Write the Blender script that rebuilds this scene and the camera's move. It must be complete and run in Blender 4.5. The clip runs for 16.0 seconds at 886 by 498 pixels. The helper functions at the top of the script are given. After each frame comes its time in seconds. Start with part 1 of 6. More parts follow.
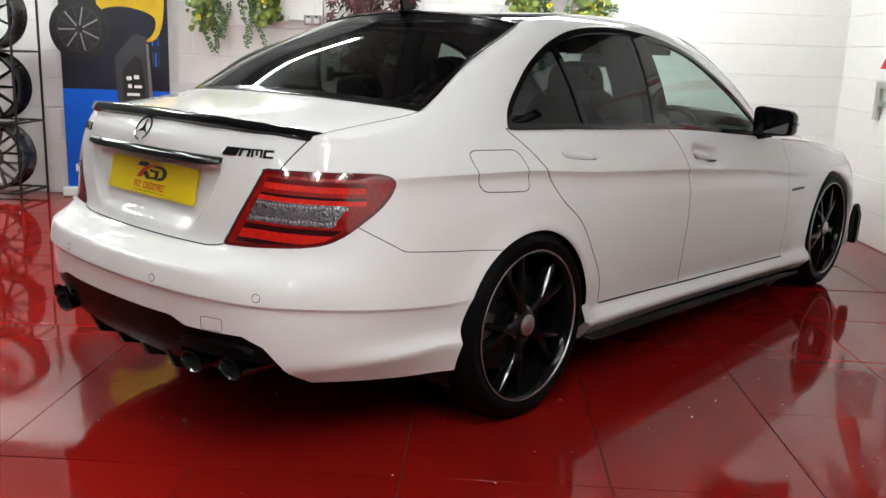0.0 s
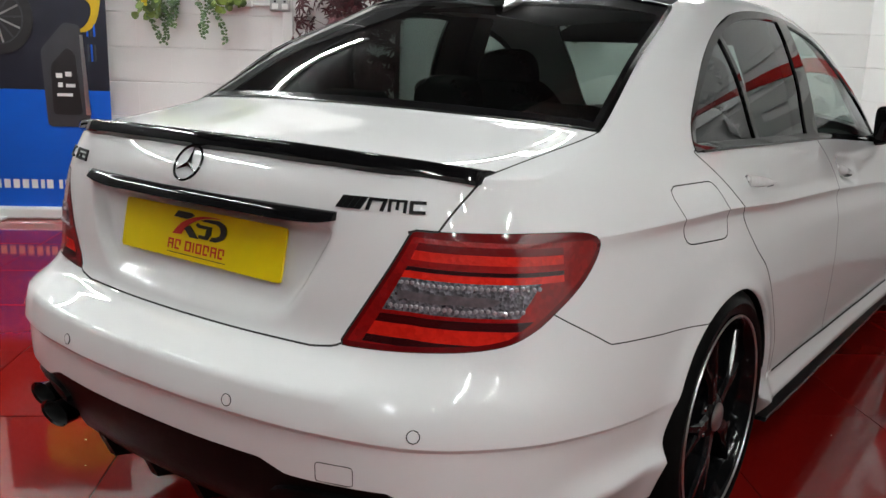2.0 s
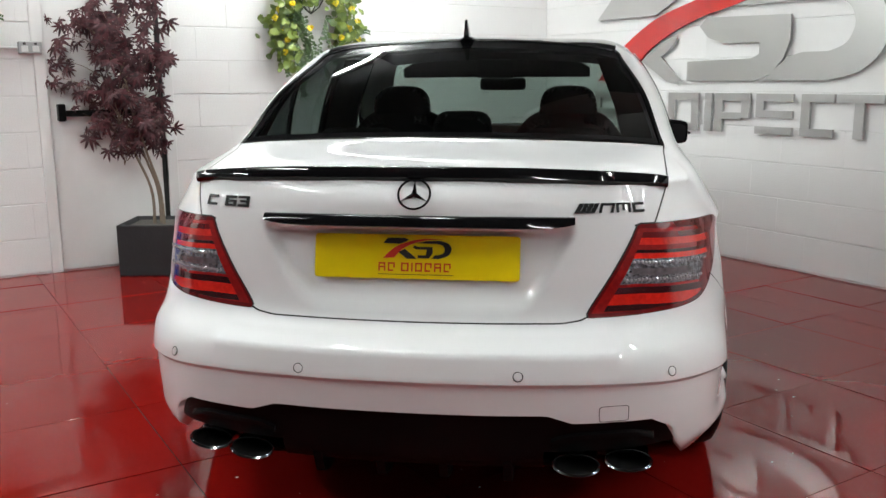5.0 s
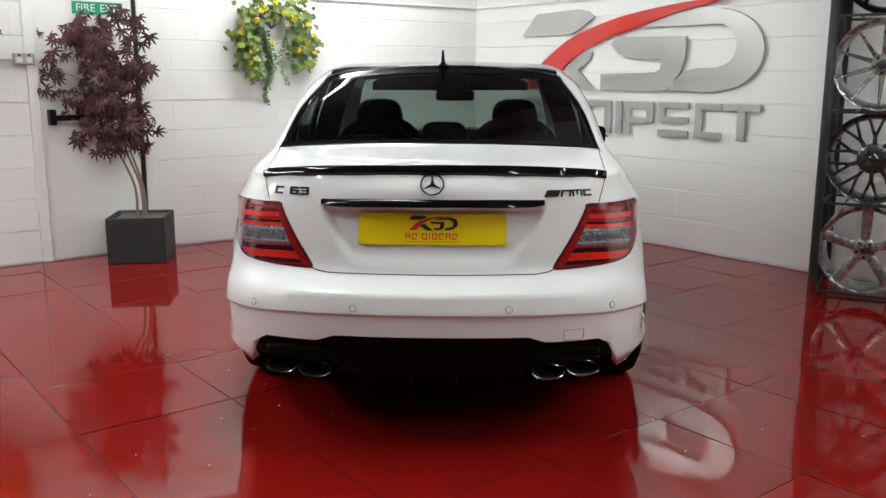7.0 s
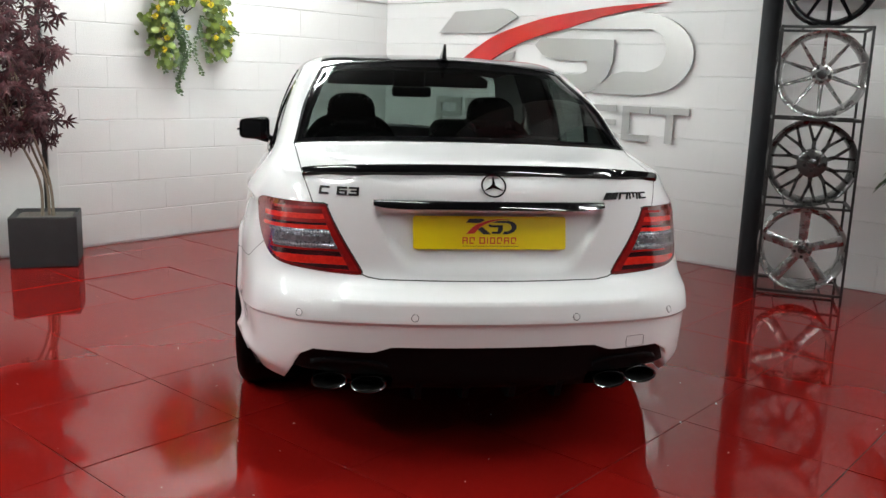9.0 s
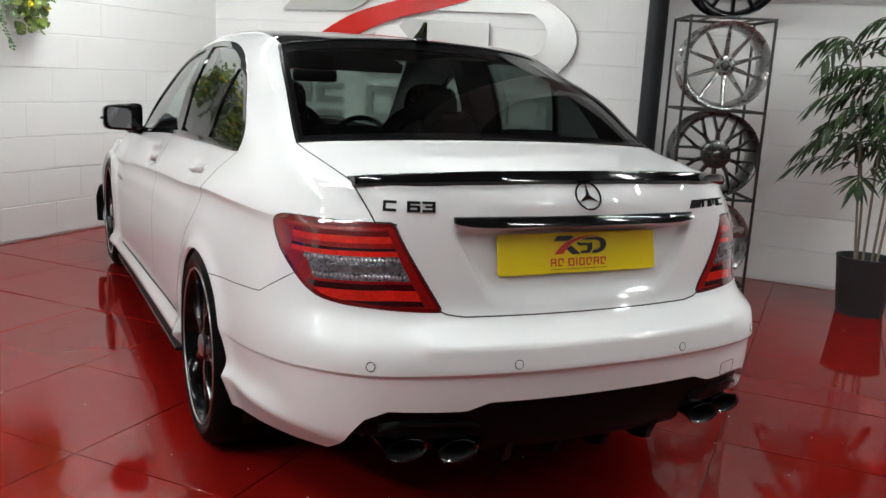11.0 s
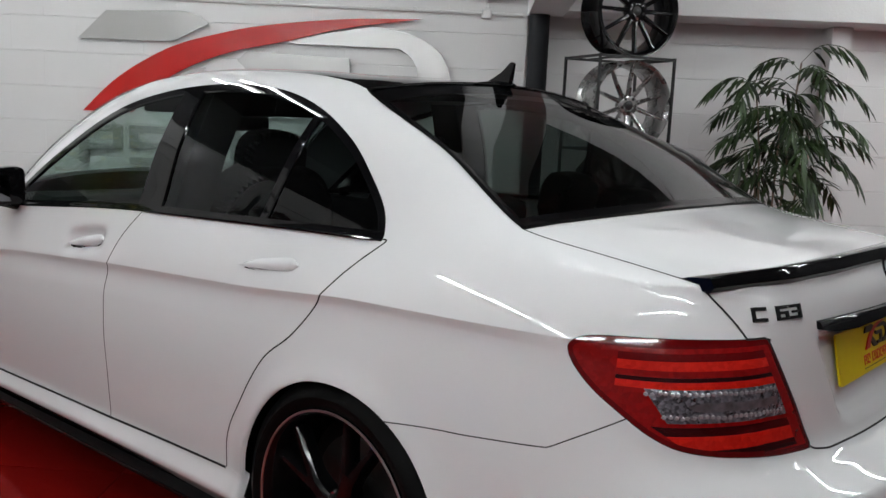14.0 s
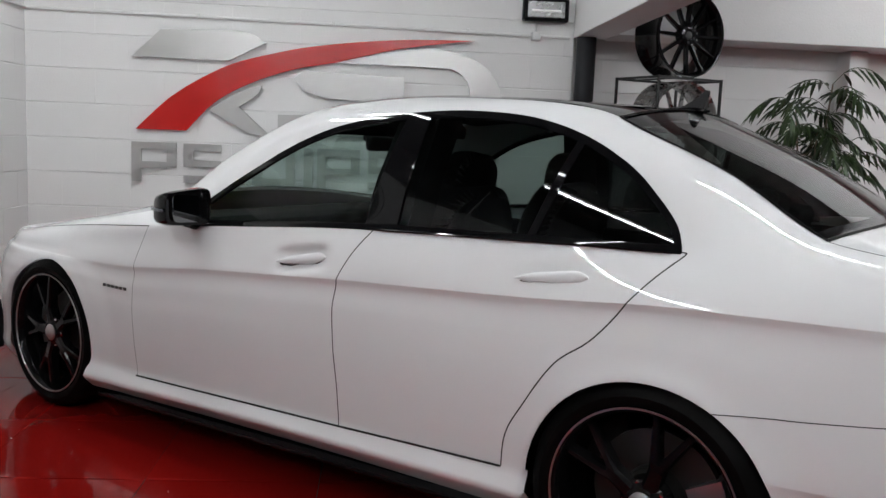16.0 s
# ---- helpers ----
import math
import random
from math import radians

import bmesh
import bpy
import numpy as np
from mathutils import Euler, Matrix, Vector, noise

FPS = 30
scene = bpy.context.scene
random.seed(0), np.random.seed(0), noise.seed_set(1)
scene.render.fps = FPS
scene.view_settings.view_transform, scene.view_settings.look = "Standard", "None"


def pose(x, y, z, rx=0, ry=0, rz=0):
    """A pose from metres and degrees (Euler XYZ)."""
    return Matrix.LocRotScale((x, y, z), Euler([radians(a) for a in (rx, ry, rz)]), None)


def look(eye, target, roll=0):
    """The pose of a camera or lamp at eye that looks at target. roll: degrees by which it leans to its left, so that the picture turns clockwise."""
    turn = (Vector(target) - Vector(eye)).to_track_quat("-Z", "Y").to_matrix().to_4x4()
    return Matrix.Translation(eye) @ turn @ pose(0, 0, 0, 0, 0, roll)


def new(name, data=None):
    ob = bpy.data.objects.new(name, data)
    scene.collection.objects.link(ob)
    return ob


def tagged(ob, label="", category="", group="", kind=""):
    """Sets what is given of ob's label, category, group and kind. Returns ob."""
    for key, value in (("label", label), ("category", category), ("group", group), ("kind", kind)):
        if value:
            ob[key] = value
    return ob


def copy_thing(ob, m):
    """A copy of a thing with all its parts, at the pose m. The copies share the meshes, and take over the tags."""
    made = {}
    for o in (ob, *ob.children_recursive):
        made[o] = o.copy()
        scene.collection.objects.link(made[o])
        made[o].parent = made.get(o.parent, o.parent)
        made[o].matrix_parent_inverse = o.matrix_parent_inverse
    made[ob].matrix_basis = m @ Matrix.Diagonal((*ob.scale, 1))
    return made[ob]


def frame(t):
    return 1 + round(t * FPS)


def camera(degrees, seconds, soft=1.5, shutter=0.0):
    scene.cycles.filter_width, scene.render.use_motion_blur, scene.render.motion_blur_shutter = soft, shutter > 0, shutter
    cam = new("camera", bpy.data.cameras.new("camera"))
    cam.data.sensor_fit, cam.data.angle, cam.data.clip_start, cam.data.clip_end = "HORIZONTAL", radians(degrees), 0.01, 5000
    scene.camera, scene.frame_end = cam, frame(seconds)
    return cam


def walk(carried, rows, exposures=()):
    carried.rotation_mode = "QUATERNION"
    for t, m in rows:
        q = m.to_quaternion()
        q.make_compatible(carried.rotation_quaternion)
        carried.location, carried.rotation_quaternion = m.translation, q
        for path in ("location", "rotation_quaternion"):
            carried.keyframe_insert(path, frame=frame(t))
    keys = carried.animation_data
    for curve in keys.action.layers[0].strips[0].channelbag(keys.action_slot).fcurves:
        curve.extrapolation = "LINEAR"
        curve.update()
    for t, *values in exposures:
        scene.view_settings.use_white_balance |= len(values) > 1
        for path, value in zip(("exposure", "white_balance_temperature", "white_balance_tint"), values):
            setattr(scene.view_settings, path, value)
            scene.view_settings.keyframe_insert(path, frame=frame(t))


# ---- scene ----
cam = camera(53.9, 16.0)
PATH = [
    (0, (2.547, -2.305, 1.220), (1.237, -0.857, 0.785), 2.0),
    (0.5, (2.285, -2.171, 1.208), (0.970, -0.729, 0.772), 2.4),
    (1, (2.042, -2.062, 1.213), (0.733, -0.617, 0.766), 2.2),
    (1.5, (1.787, -2.012, 1.207), (0.524, -0.526, 0.759), 1.9),
    (2, (1.484, -2.056, 1.215), (0.345, -0.475, 0.762), 1.7),
    (2.5, (1.254, -2.166, 1.214), (0.257, -0.487, 0.785), 1.5),
    (3, (0.978, -2.289, 1.203), (0.161, -0.509, 0.799), 0.9),
    (3.5, (0.766, -2.444, 1.230), (0.119, -0.597, 0.819), 0.5),
    (4, (0.575, -2.677, 1.253), (0.090, -0.778, 0.851), 0.1),
    (4.5, (0.439, -2.805, 1.239), (0.083, -0.875, 0.851), -0.2),
    (4.7, (0.405, -2.874, 1.236), (0.084, -0.937, 0.856), -0.2),
    (6.8, (0.176, -3.838, 1.321), (0.095, -1.878, 0.930), -0.2),
    (7, (0.134, -3.908, 1.328), (0.071, -1.947, 0.942), 0.1),
    (7.5, (0.044, -3.970, 1.321), (0.021, -2.004, 0.951), 0.4),
    (8, (-0.152, -3.915, 1.305), (-0.087, -1.949, 0.941), 1.0),
    (8.5, (-0.340, -3.823, 1.304), (-0.172, -1.865, 0.932), 1.5),
    (9, (-0.620, -3.694, 1.308), (-0.301, -1.757, 0.922), 2.0),
    (9.5, (-0.830, -3.527, 1.279), (-0.380, -1.616, 0.895), 2.5),
    (10, (-1.042, -3.306, 1.293), (-0.445, -1.440, 0.893), 2.8),
    (10.2, (-1.135, -3.220, 1.291), (-0.477, -1.374, 0.890), 2.9),
    (12.3, (-1.647, -2.194, 1.243), (-0.499, -0.598, 0.874), 3.3),
    (12.5, (-1.692, -2.095, 1.241), (-0.507, -0.525, 0.881), 3.2),
    (13, (-1.798, -1.852, 1.243), (-0.519, -0.353, 0.903), 2.9),
    (13.5, (-1.954, -1.642, 1.248), (-0.571, -0.231, 0.939), 2.7),
    (14, (-2.144, -1.451, 1.268), (-0.669, -0.132, 0.976), 2.6),
    (14.5, (-2.318, -1.258, 1.263), (-0.781, -0.007, 0.991), 2.4),
    (15, (-2.506, -1.090, 1.277), (-0.934, 0.118, 1.005), 2.6),
    (15.5, (-2.761, -0.955, 1.286), (-1.164, 0.219, 1.017), 2.5),
    (16, (-2.926, -0.824, 1.263), (-1.317, 0.336, 1.006), 2.4),
]
walk(cam, [(t, look(eye, target, roll)) for t, eye, target, roll in PATH], exposures=[(0, .3, 6750, 11), (1.5, .03, 6700, 11), (2.5, -.1, 6550, 10), (3.5, -.08, 6550, 10), (4.5, .06, 6550, 10), (7, .03, 6600, 10), (8.5, .05, 6600, 10), (10, .02, 6600, 10), (13, -.5, 6450, 13), (14.5, -.72, 6450, 14), (16, -.7, 6450, 15)])

# ---------------------------------------------------------------- light
world = bpy.data.worlds.new("world")
scene.world = world
world.use_nodes = True
world.node_tree.nodes["Background"].inputs[0].default_value = (0.5, 0.52, 0.55, 1)
world.node_tree.nodes["Background"].inputs[1].default_value = 0.05

PHI = 40.0                      # the room stands turned to the car
ROOM = pose(0, 0, 0, 0, 0, PHI)
WALL_P, WALL_Q = 3.258, 3.615     # sign wall (p) and fire-exit wall (q), in the room's own axes
BACK_P, BACK_Q = -5.2, -5.2
CEIL = 2.95


# ---------------------------------------------------------------- materials
def mat(name, base, rough=0.5, metal=0.0, spec=0.5, coat=0.0, noise_scale=0.0, vary=0.0, bump=0.0, bump_scale=200.0,
        rough_vary=0.0, island=0.0):
    m = bpy.data.materials.new(name)
    m.use_nodes = True
    nt = m.node_tree
    b = nt.nodes["Principled BSDF"]
    b.inputs["Base Color"].default_value = (*base, 1)
    b.inputs["Roughness"].default_value = rough
    b.inputs["Metallic"].default_value = metal
    b.inputs["Specular IOR Level"].default_value = spec
    b.inputs["Coat Weight"].default_value = coat
    b.inputs["Coat Roughness"].default_value = 0.012
    tc = nt.nodes.new("ShaderNodeTexCoord")
    if noise_scale and (vary or rough_vary):
        n = nt.nodes.new("ShaderNodeTexNoise")
        n.inputs["Scale"].default_value = noise_scale
        n.inputs["Detail"].default_value = 6
        nt.links.new(tc.outputs["Object"], n.inputs["Vector"])
        if vary:
            mix = nt.nodes.new("ShaderNodeMix")
            mix.data_type = "RGBA"
            mix.inputs["A"].default_value = (*[c * (1 - vary) for c in base], 1)
            mix.inputs["B"].default_value = (*[min(1, c * (1 + vary)) for c in base], 1)
            nt.links.new(n.outputs["Fac"], mix.inputs["Factor"])
            nt.links.new(mix.outputs["Result"], b.inputs["Base Color"])
            if island:
                info = nt.nodes.new("ShaderNodeObjectInfo")
                hsv = nt.nodes.new("ShaderNodeHueSaturation")
                mr = nt.nodes.new("ShaderNodeMapRange")
                mr.inputs["To Min"].default_value = 1 - island
                mr.inputs["To Max"].default_value = 1 + island
                nt.links.new(info.outputs["Random"], mr.inputs["Value"])
                nt.links.new(mr.outputs["Result"], hsv.inputs["Value"])
                nt.links.new(mix.outputs["Result"], hsv.inputs["Color"])
                nt.links.new(hsv.outputs["Color"], b.inputs["Base Color"])
        if rough_vary:
            mr = nt.nodes.new("ShaderNodeMapRange")
            mr.inputs["From Min"].default_value = 0.3
            mr.inputs["From Max"].default_value = 0.7
            mr.inputs["To Min"].default_value = max(0.01, rough - rough_vary)
            mr.inputs["To Max"].default_value = rough + rough_vary
            nt.links.new(n.outputs["Fac"], mr.inputs["Value"])
            nt.links.new(mr.outputs["Result"], b.inputs["Roughness"])
    if bump:
        n2 = nt.nodes.new("ShaderNodeTexNoise")
        n2.inputs["Scale"].default_value = bump_scale
        n2.inputs["Detail"].default_value = 4
        nt.links.new(tc.outputs["Object"], n2.inputs["Vector"])
        bp = nt.nodes.new("ShaderNodeBump")
        bp.inputs["Strength"].default_value = bump
        bp.inputs["Distance"].default_value = 0.004
        nt.links.new(n2.outputs["Fac"], bp.inputs["Height"])
        nt.links.new(bp.outputs["Normal"], b.inputs["Normal"])
    return m


def glass(name, tint, ior=1.5):
    m = bpy.data.materials.new(name)
    m.use_nodes = True
    nt = m.node_tree
    nt.nodes.remove(nt.nodes["Principled BSDF"])
    tr = nt.nodes.new("ShaderNodeBsdfTransparent")
    tr.inputs["Color"].default_value = (*tint, 1)
    gl = nt.nodes.new("ShaderNodeBsdfGlossy")
    gl.inputs["Roughness"].default_value = 0.015
    lw = nt.nodes.new("ShaderNodeLayerWeight")
    lw.inputs["Blend"].default_value = 0.5
    pw = nt.nodes.new("ShaderNodeMath")
    pw.operation = "POWER"
    pw.inputs[1].default_value = 5.0
    nt.links.new(lw.outputs["Facing"], pw.inputs[0])
    fr = nt.nodes.new("ShaderNodeMapRange")
    fr.inputs["To Min"].default_value = 0.7 * ((ior - 1) / (ior + 1)) ** 2
    fr.inputs["To Max"].default_value = 1.0
    nt.links.new(pw.outputs[0], fr.inputs["Value"])
    mx = nt.nodes.new("ShaderNodeMixShader")
    nt.links.new(fr.outputs[0], mx.inputs[0])
    nt.links.new(tr.outputs[0], mx.inputs[1])
    nt.links.new(gl.outputs[0], mx.inputs[2])
    nt.links.new(mx.outputs[0], nt.nodes["Material Output"].inputs["Surface"])
    return m


def glow(name, colour, strength):
    m = bpy.data.materials.new(name)
    m.use_nodes = True
    b = m.node_tree.nodes["Principled BSDF"]
    b.inputs["Base Color"].default_value = (*colour, 1)
    b.inputs["Emission Color"].default_value = (*colour, 1)
    b.inputs["Emission Strength"].default_value = strength
    return m


M_PAINT = mat("white_paint", (0.75, 0.75, 0.755), 0.6, spec=0.0, coat=1.0, noise_scale=3, vary=0.012)
M_GLOSSBLACK = mat("gloss_black", (0.004, 0.004, 0.0045), 0.05, spec=0.28)
M_SATIN = mat("satin_black_plastic", (0.0045, 0.0045, 0.0048), 0.32, spec=0.06, bump=0.15, bump_scale=900, noise_scale=20, vary=0.2)
M_RUBBER = mat("rubber", (0.0035, 0.0035, 0.0035), 0.38, spec=0.03, noise_scale=30, vary=0.25, bump=0.2, bump_scale=300)
M_TRIM = mat("trim_black", (0.004, 0.004, 0.0045), 0.12, spec=0.14, noise_scale=20, rough_vary=0.04)
M_DARK = mat("dark_underbody", (0.006, 0.006, 0.006), 0.8, noise_scale=8, vary=0.3)
M_CABIN = mat("cabin_black", (0.006, 0.0055, 0.0055), 0.7, spec=0.1, noise_scale=40, vary=0.3, bump=0.3, bump_scale=400)
M_CHROME = mat("polished_steel", (0.75, 0.75, 0.76), 0.12, 1.0, noise_scale=30, rough_vary=0.05)
M_SILVER = mat("brushed_silver", (0.50, 0.497, 0.49), 0.36, 1.0, noise_scale=60, rough_vary=0.02)
M_GLASS = glass("tinted_glass", (0.30, 0.35, 0.325))
M_GLASS_FRONT = glass("windscreen_glass", (0.70, 0.80, 0.77))
M_GLASS_SIDE = glass("side_glass", (0.58, 0.68, 0.645))
M_GLASS_REAR = glass("privacy_glass", (0.37, 0.435, 0.42))
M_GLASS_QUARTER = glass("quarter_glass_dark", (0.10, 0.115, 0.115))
M_REDEDGE = mat("red_lens_edge", (0.12, 0.002, 0.003), 0.12, coat=1.0, noise_scale=60, vary=0.15)
M_LED = mat("led_cell", (0.55, 0.56, 0.60), 0.14, 0.7, noise_scale=300, vary=0.3)
M_INSERT = mat("smoked_lens", (0.10, 0.10, 0.11), 0.12, coat=1.0, noise_scale=60, vary=0.7)
M_BADGE = mat("badge_black", (0.006, 0.006, 0.0065), 0.35, spec=0.12, noise_scale=40, vary=0.15)
M_PIANO = mat("piano_black_trim", (0.004, 0.004, 0.0045), 0.04, spec=0.16, noise_scale=20, rough_vary=0.015)
M_REDDARK = mat("red_lens_dark", (0.035, 0.001, 0.002), 0.15, coat=1.0, noise_scale=60, vary=0.2)


def faceted(name, dark, light, scale, rough=0.15, metal=0.5, relief=0.6):
    """Moulded lens optics: small facets of differing brightness under a clear cover."""
    m = mat(name, light, rough, metal, coat=1.0)
    nt = m.node_tree
    b = nt.nodes["Principled BSDF"]
    tc = nt.nodes.new("ShaderNodeTexCoord")
    vo = nt.nodes.new("ShaderNodeTexVoronoi")
    vo.inputs["Scale"].default_value = scale
    nt.links.new(tc.outputs["Object"], vo.inputs["Vector"])
    sep = nt.nodes.new("ShaderNodeSeparateColor")
    nt.links.new(vo.outputs["Color"], sep.inputs["Color"])
    mix = nt.nodes.new("ShaderNodeMix")
    mix.data_type = "RGBA"
    mix.inputs["A"].default_value = (*dark, 1)
    mix.inputs["B"].default_value = (*light, 1)
    nt.links.new(sep.outputs["Red"], mix.inputs["Factor"])
    nt.links.new(mix.outputs["Result"], b.inputs["Base Color"])
    bp = nt.nodes.new("ShaderNodeBump")
    bp.inputs["Strength"].default_value = relief
    bp.inputs["Distance"].default_value = 0.003
    nt.links.new(vo.outputs["Distance"], bp.inputs["Height"])
    nt.links.new(bp.outputs["Normal"], b.inputs["Normal"])
    return m


M_CLEAR = faceted("clear_lens", (0.05, 0.053, 0.06), (0.26, 0.27, 0.31), 170)
M_REDBRIGHT = faceted("red_lens_bright", (0.52, 0.012, 0.006), (0.66, 0.018, 0.009), 110, 0.2, 0.0, 0.15)
M_REDLENS = faceted("red_lens", (0.20, 0.003, 0.003), (0.27, 0.004, 0.004), 90, 0.25, 0.0, 0.15)
M_YELLOW = mat("plate_yellow", (0.78, 0.60, 0.0), 0.35, coat=0.3, noise_scale=40, vary=0.03)
M_INK = mat("print_black", (0.015, 0.014, 0.015), 0.4)
M_INKRED = mat("print_red", (0.55, 0.03, 0.02), 0.4)
M_TILE = mat("red_floor_paint", (0.185, 0.0056, 0.0042), 0.055, spec=0.23, noise_scale=4, vary=0.08, rough_vary=0.025, bump=0.012, bump_scale=12, island=0.05)
M_GROUT = mat("floor_joint", (0.022, 0.004, 0.004), 0.8, noise_scale=30, vary=0.3)
M_WALL = mat("white_wall_paint", (0.75, 0.745, 0.74), 0.48, noise_scale=2.2, vary=0.045, bump=0.35, bump_scale=90, rough_vary=0.06)
M_WALLJOINT = mat("painted_mortar", (0.73, 0.725, 0.72), 0.6, noise_scale=8, vary=0.08, bump=0.5, bump_scale=120)
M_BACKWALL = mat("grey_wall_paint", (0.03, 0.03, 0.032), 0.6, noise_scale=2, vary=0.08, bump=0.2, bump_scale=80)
M_CEIL = mat("ceiling_paint", (0.06, 0.06, 0.062), 0.8, noise_scale=3, vary=0.05)
M_REDSIGN = mat("red_acrylic", (0.50, 0.012, 0.010), 0.22, coat=0.5, noise_scale=5, vary=0.04)
M_GREYPIPE = mat("grey_pipe", (0.022, 0.023, 0.026), 0.5, spec=0.15, noise_scale=8, vary=0.12)
M_WIRE = mat("black_wire", (0.01, 0.01, 0.01), 0.45, noise_scale=60, vary=0.2)
M_DISC = mat("dark_steel_disc", (0.05, 0.048, 0.046), 0.4, 0.8, noise_scale=15, rough_vary=0.06)
M_DARKCHROME = mat("dark_chrome", (0.15, 0.15, 0.155), 0.10, 1.0, noise_scale=15, rough_vary=0.05)
M_GUNMETAL = mat("gunmetal_alloy", (0.085, 0.083, 0.082), 0.28, 0.9, noise_scale=15, rough_vary=0.06)
M_BRONZE = mat("hyper_silver_alloy", (0.33, 0.325, 0.32), 0.27, 0.85, noise_scale=15, rough_vary=0.06)
M_ALLOYBLACK = mat("black_alloy", (0.004, 0.004, 0.0045), 0.10, 0.0, spec=0.18, coat=0.0, noise_scale=20, rough_vary=0.05)


def leaf_mat(name, dark, light, rough=0.45):
    """A leaf: each one its own shade between two, with finer mottling."""
    m = bpy.data.materials.new(name)
    m.use_nodes = True
    nt = m.node_tree
    b = nt.nodes["Principled BSDF"]
    b.inputs["Roughness"].default_value = rough
    g = nt.nodes.new("ShaderNodeNewGeometry")
    n = nt.nodes.new("ShaderNodeTexNoise")
    n.inputs["Scale"].default_value = 35
    tc = nt.nodes.new("ShaderNodeTexCoord")
    nt.links.new(tc.outputs["Object"], n.inputs["Vector"])
    add = nt.nodes.new("ShaderNodeMath")
    add.operation = "MULTIPLY_ADD"
    add.inputs[1].default_value = 0.35
    nt.links.new(n.outputs["Fac"], add.inputs[0])
    nt.links.new(g.outputs["Random Per Island"], add.inputs[2])
    mix = nt.nodes.new("ShaderNodeMix")
    mix.data_type = "RGBA"
    mix.inputs["A"].default_value = (*dark, 1)
    mix.inputs["B"].default_value = (*light, 1)
    nt.links.new(add.outputs[0], mix.inputs["Factor"])
    nt.links.new(mix.outputs["Result"], b.inputs["Base Color"])
    return m


M_LEAFRED = leaf_mat("maroon_leaf", (0.012, 0.0025, 0.0045), (0.068, 0.009, 0.014), 0.65)
M_LEAF = leaf_mat("green_leaf", (0.020, 0.045, 0.008), (0.17, 0.23, 0.035))
M_VINE = leaf_mat("dark_vine_leaf", (0.012, 0.035, 0.010), (0.07, 0.13, 0.035))
M_LEAFPALM = leaf_mat("palm_leaf", (0.004, 0.009, 0.004), (0.026, 0.055, 0.012))
M_REFLECTOR = mat("floodlight_reflector", (0.30, 0.30, 0.30), 0.3, 0.9, noise_scale=40, rough_vary=0.1)
M_DUST = mat("white_flake", (0.62, 0.58, 0.55), 0.8, noise_scale=90, vary=0.2)
M_FLOWER = mat("yellow_petal", (0.72, 0.58, 0.03), 0.5, noise_scale=30, vary=0.15)
M_BARK = mat("cane_stem", (0.20, 0.155, 0.115), 0.75, noise_scale=25, vary=0.35, bump=0.5, bump_scale=120)
M_POT = mat("slate_planter", (0.014, 0.014, 0.016), 0.6, noise_scale=14, vary=0.35, bump=0.6, bump_scale=60)
M_SOIL = mat("pebble_soil", (0.09, 0.08, 0.07), 0.9, noise_scale=60, vary=0.6, bump=1.0, bump_scale=120)
M_GREEN = mat("sign_green", (0.0, 0.22, 0.13), 0.35, noise_scale=8, vary=0.05)
M_WHITEPLASTIC = mat("white_plastic", (0.72, 0.72, 0.71), 0.35, noise_scale=10, vary=0.04)
M_STEELBOX = mat("metal_socket", (0.42, 0.42, 0.42), 0.35, 0.8, noise_scale=20, rough_vary=0.08)
M_BLUE = mat("banner_blue", (0.0, 0.09, 0.52), 0.4, noise_scale=6, vary=0.06)
M_NAVY = mat("banner_navy", (0.010, 0.011, 0.020), 0.4, noise_scale=5, vary=0.5)
M_BANNERYEL = mat("banner_yellow", (0.42, 0.27, 0.01), 0.4, noise_scale=4, vary=0.5)
M_BANNERGREY = mat("banner_grey", (0.040, 0.040, 0.046), 0.4, noise_scale=6, vary=0.3)
M_TUBE = glow("tube_light", (0.945, 1.0, 0.985), 178.0)


# ---------------------------------------------------------------- small builders
def mesh_of(name, verts, faces, material, smooth=True, normals=None):
    me = bpy.data.meshes.new(name)
    me.from_pydata([tuple(map(float, v)) for v in verts], [], [tuple(map(int, f)) for f in faces])
    me.materials.append(material)
    if smooth:
        me.polygons.foreach_set("use_smooth", [True] * len(me.polygons))
    me.validate()
    me.update()
    if normals is not None and len(normals) == len(me.vertices):
        me.normals_split_custom_set_from_vertices([tuple(map(float, n)) for n in normals])
    return me


def hang(ob, parent):
    if parent is not None:
        ob.parent = parent
    return ob


def part_mesh(name, me, parent, label="", m=None):
    ob = hang(new(name, me), parent)
    if m is not None:
        ob.matrix_basis = m
    if label:
        tagged(ob, label)
    return ob


def part(name, bm, material, parent=None, label="", m=None, smooth=False, angle=35):
    me = bpy.data.meshes.new(name)
    bmesh.ops.recalc_face_normals(bm, faces=bm.faces)
    if smooth:
        for f in bm.faces:
            f.smooth = True
        for e in bm.edges:
            if len(e.link_faces) == 2 and e.calc_face_angle(0) > radians(angle):
                e.smooth = False
    bm.to_mesh(me)
    bm.free()
    me.materials.append(material)
    return part_mesh(name, me, parent, label, m)


def thing(name, label, category, m=None, group="", kind=""):
    ob = new(name)
    ob.empty_display_size = 0.1
    if m is not None:
        ob.matrix_basis = m
    return tagged(ob, label, category, group, kind)


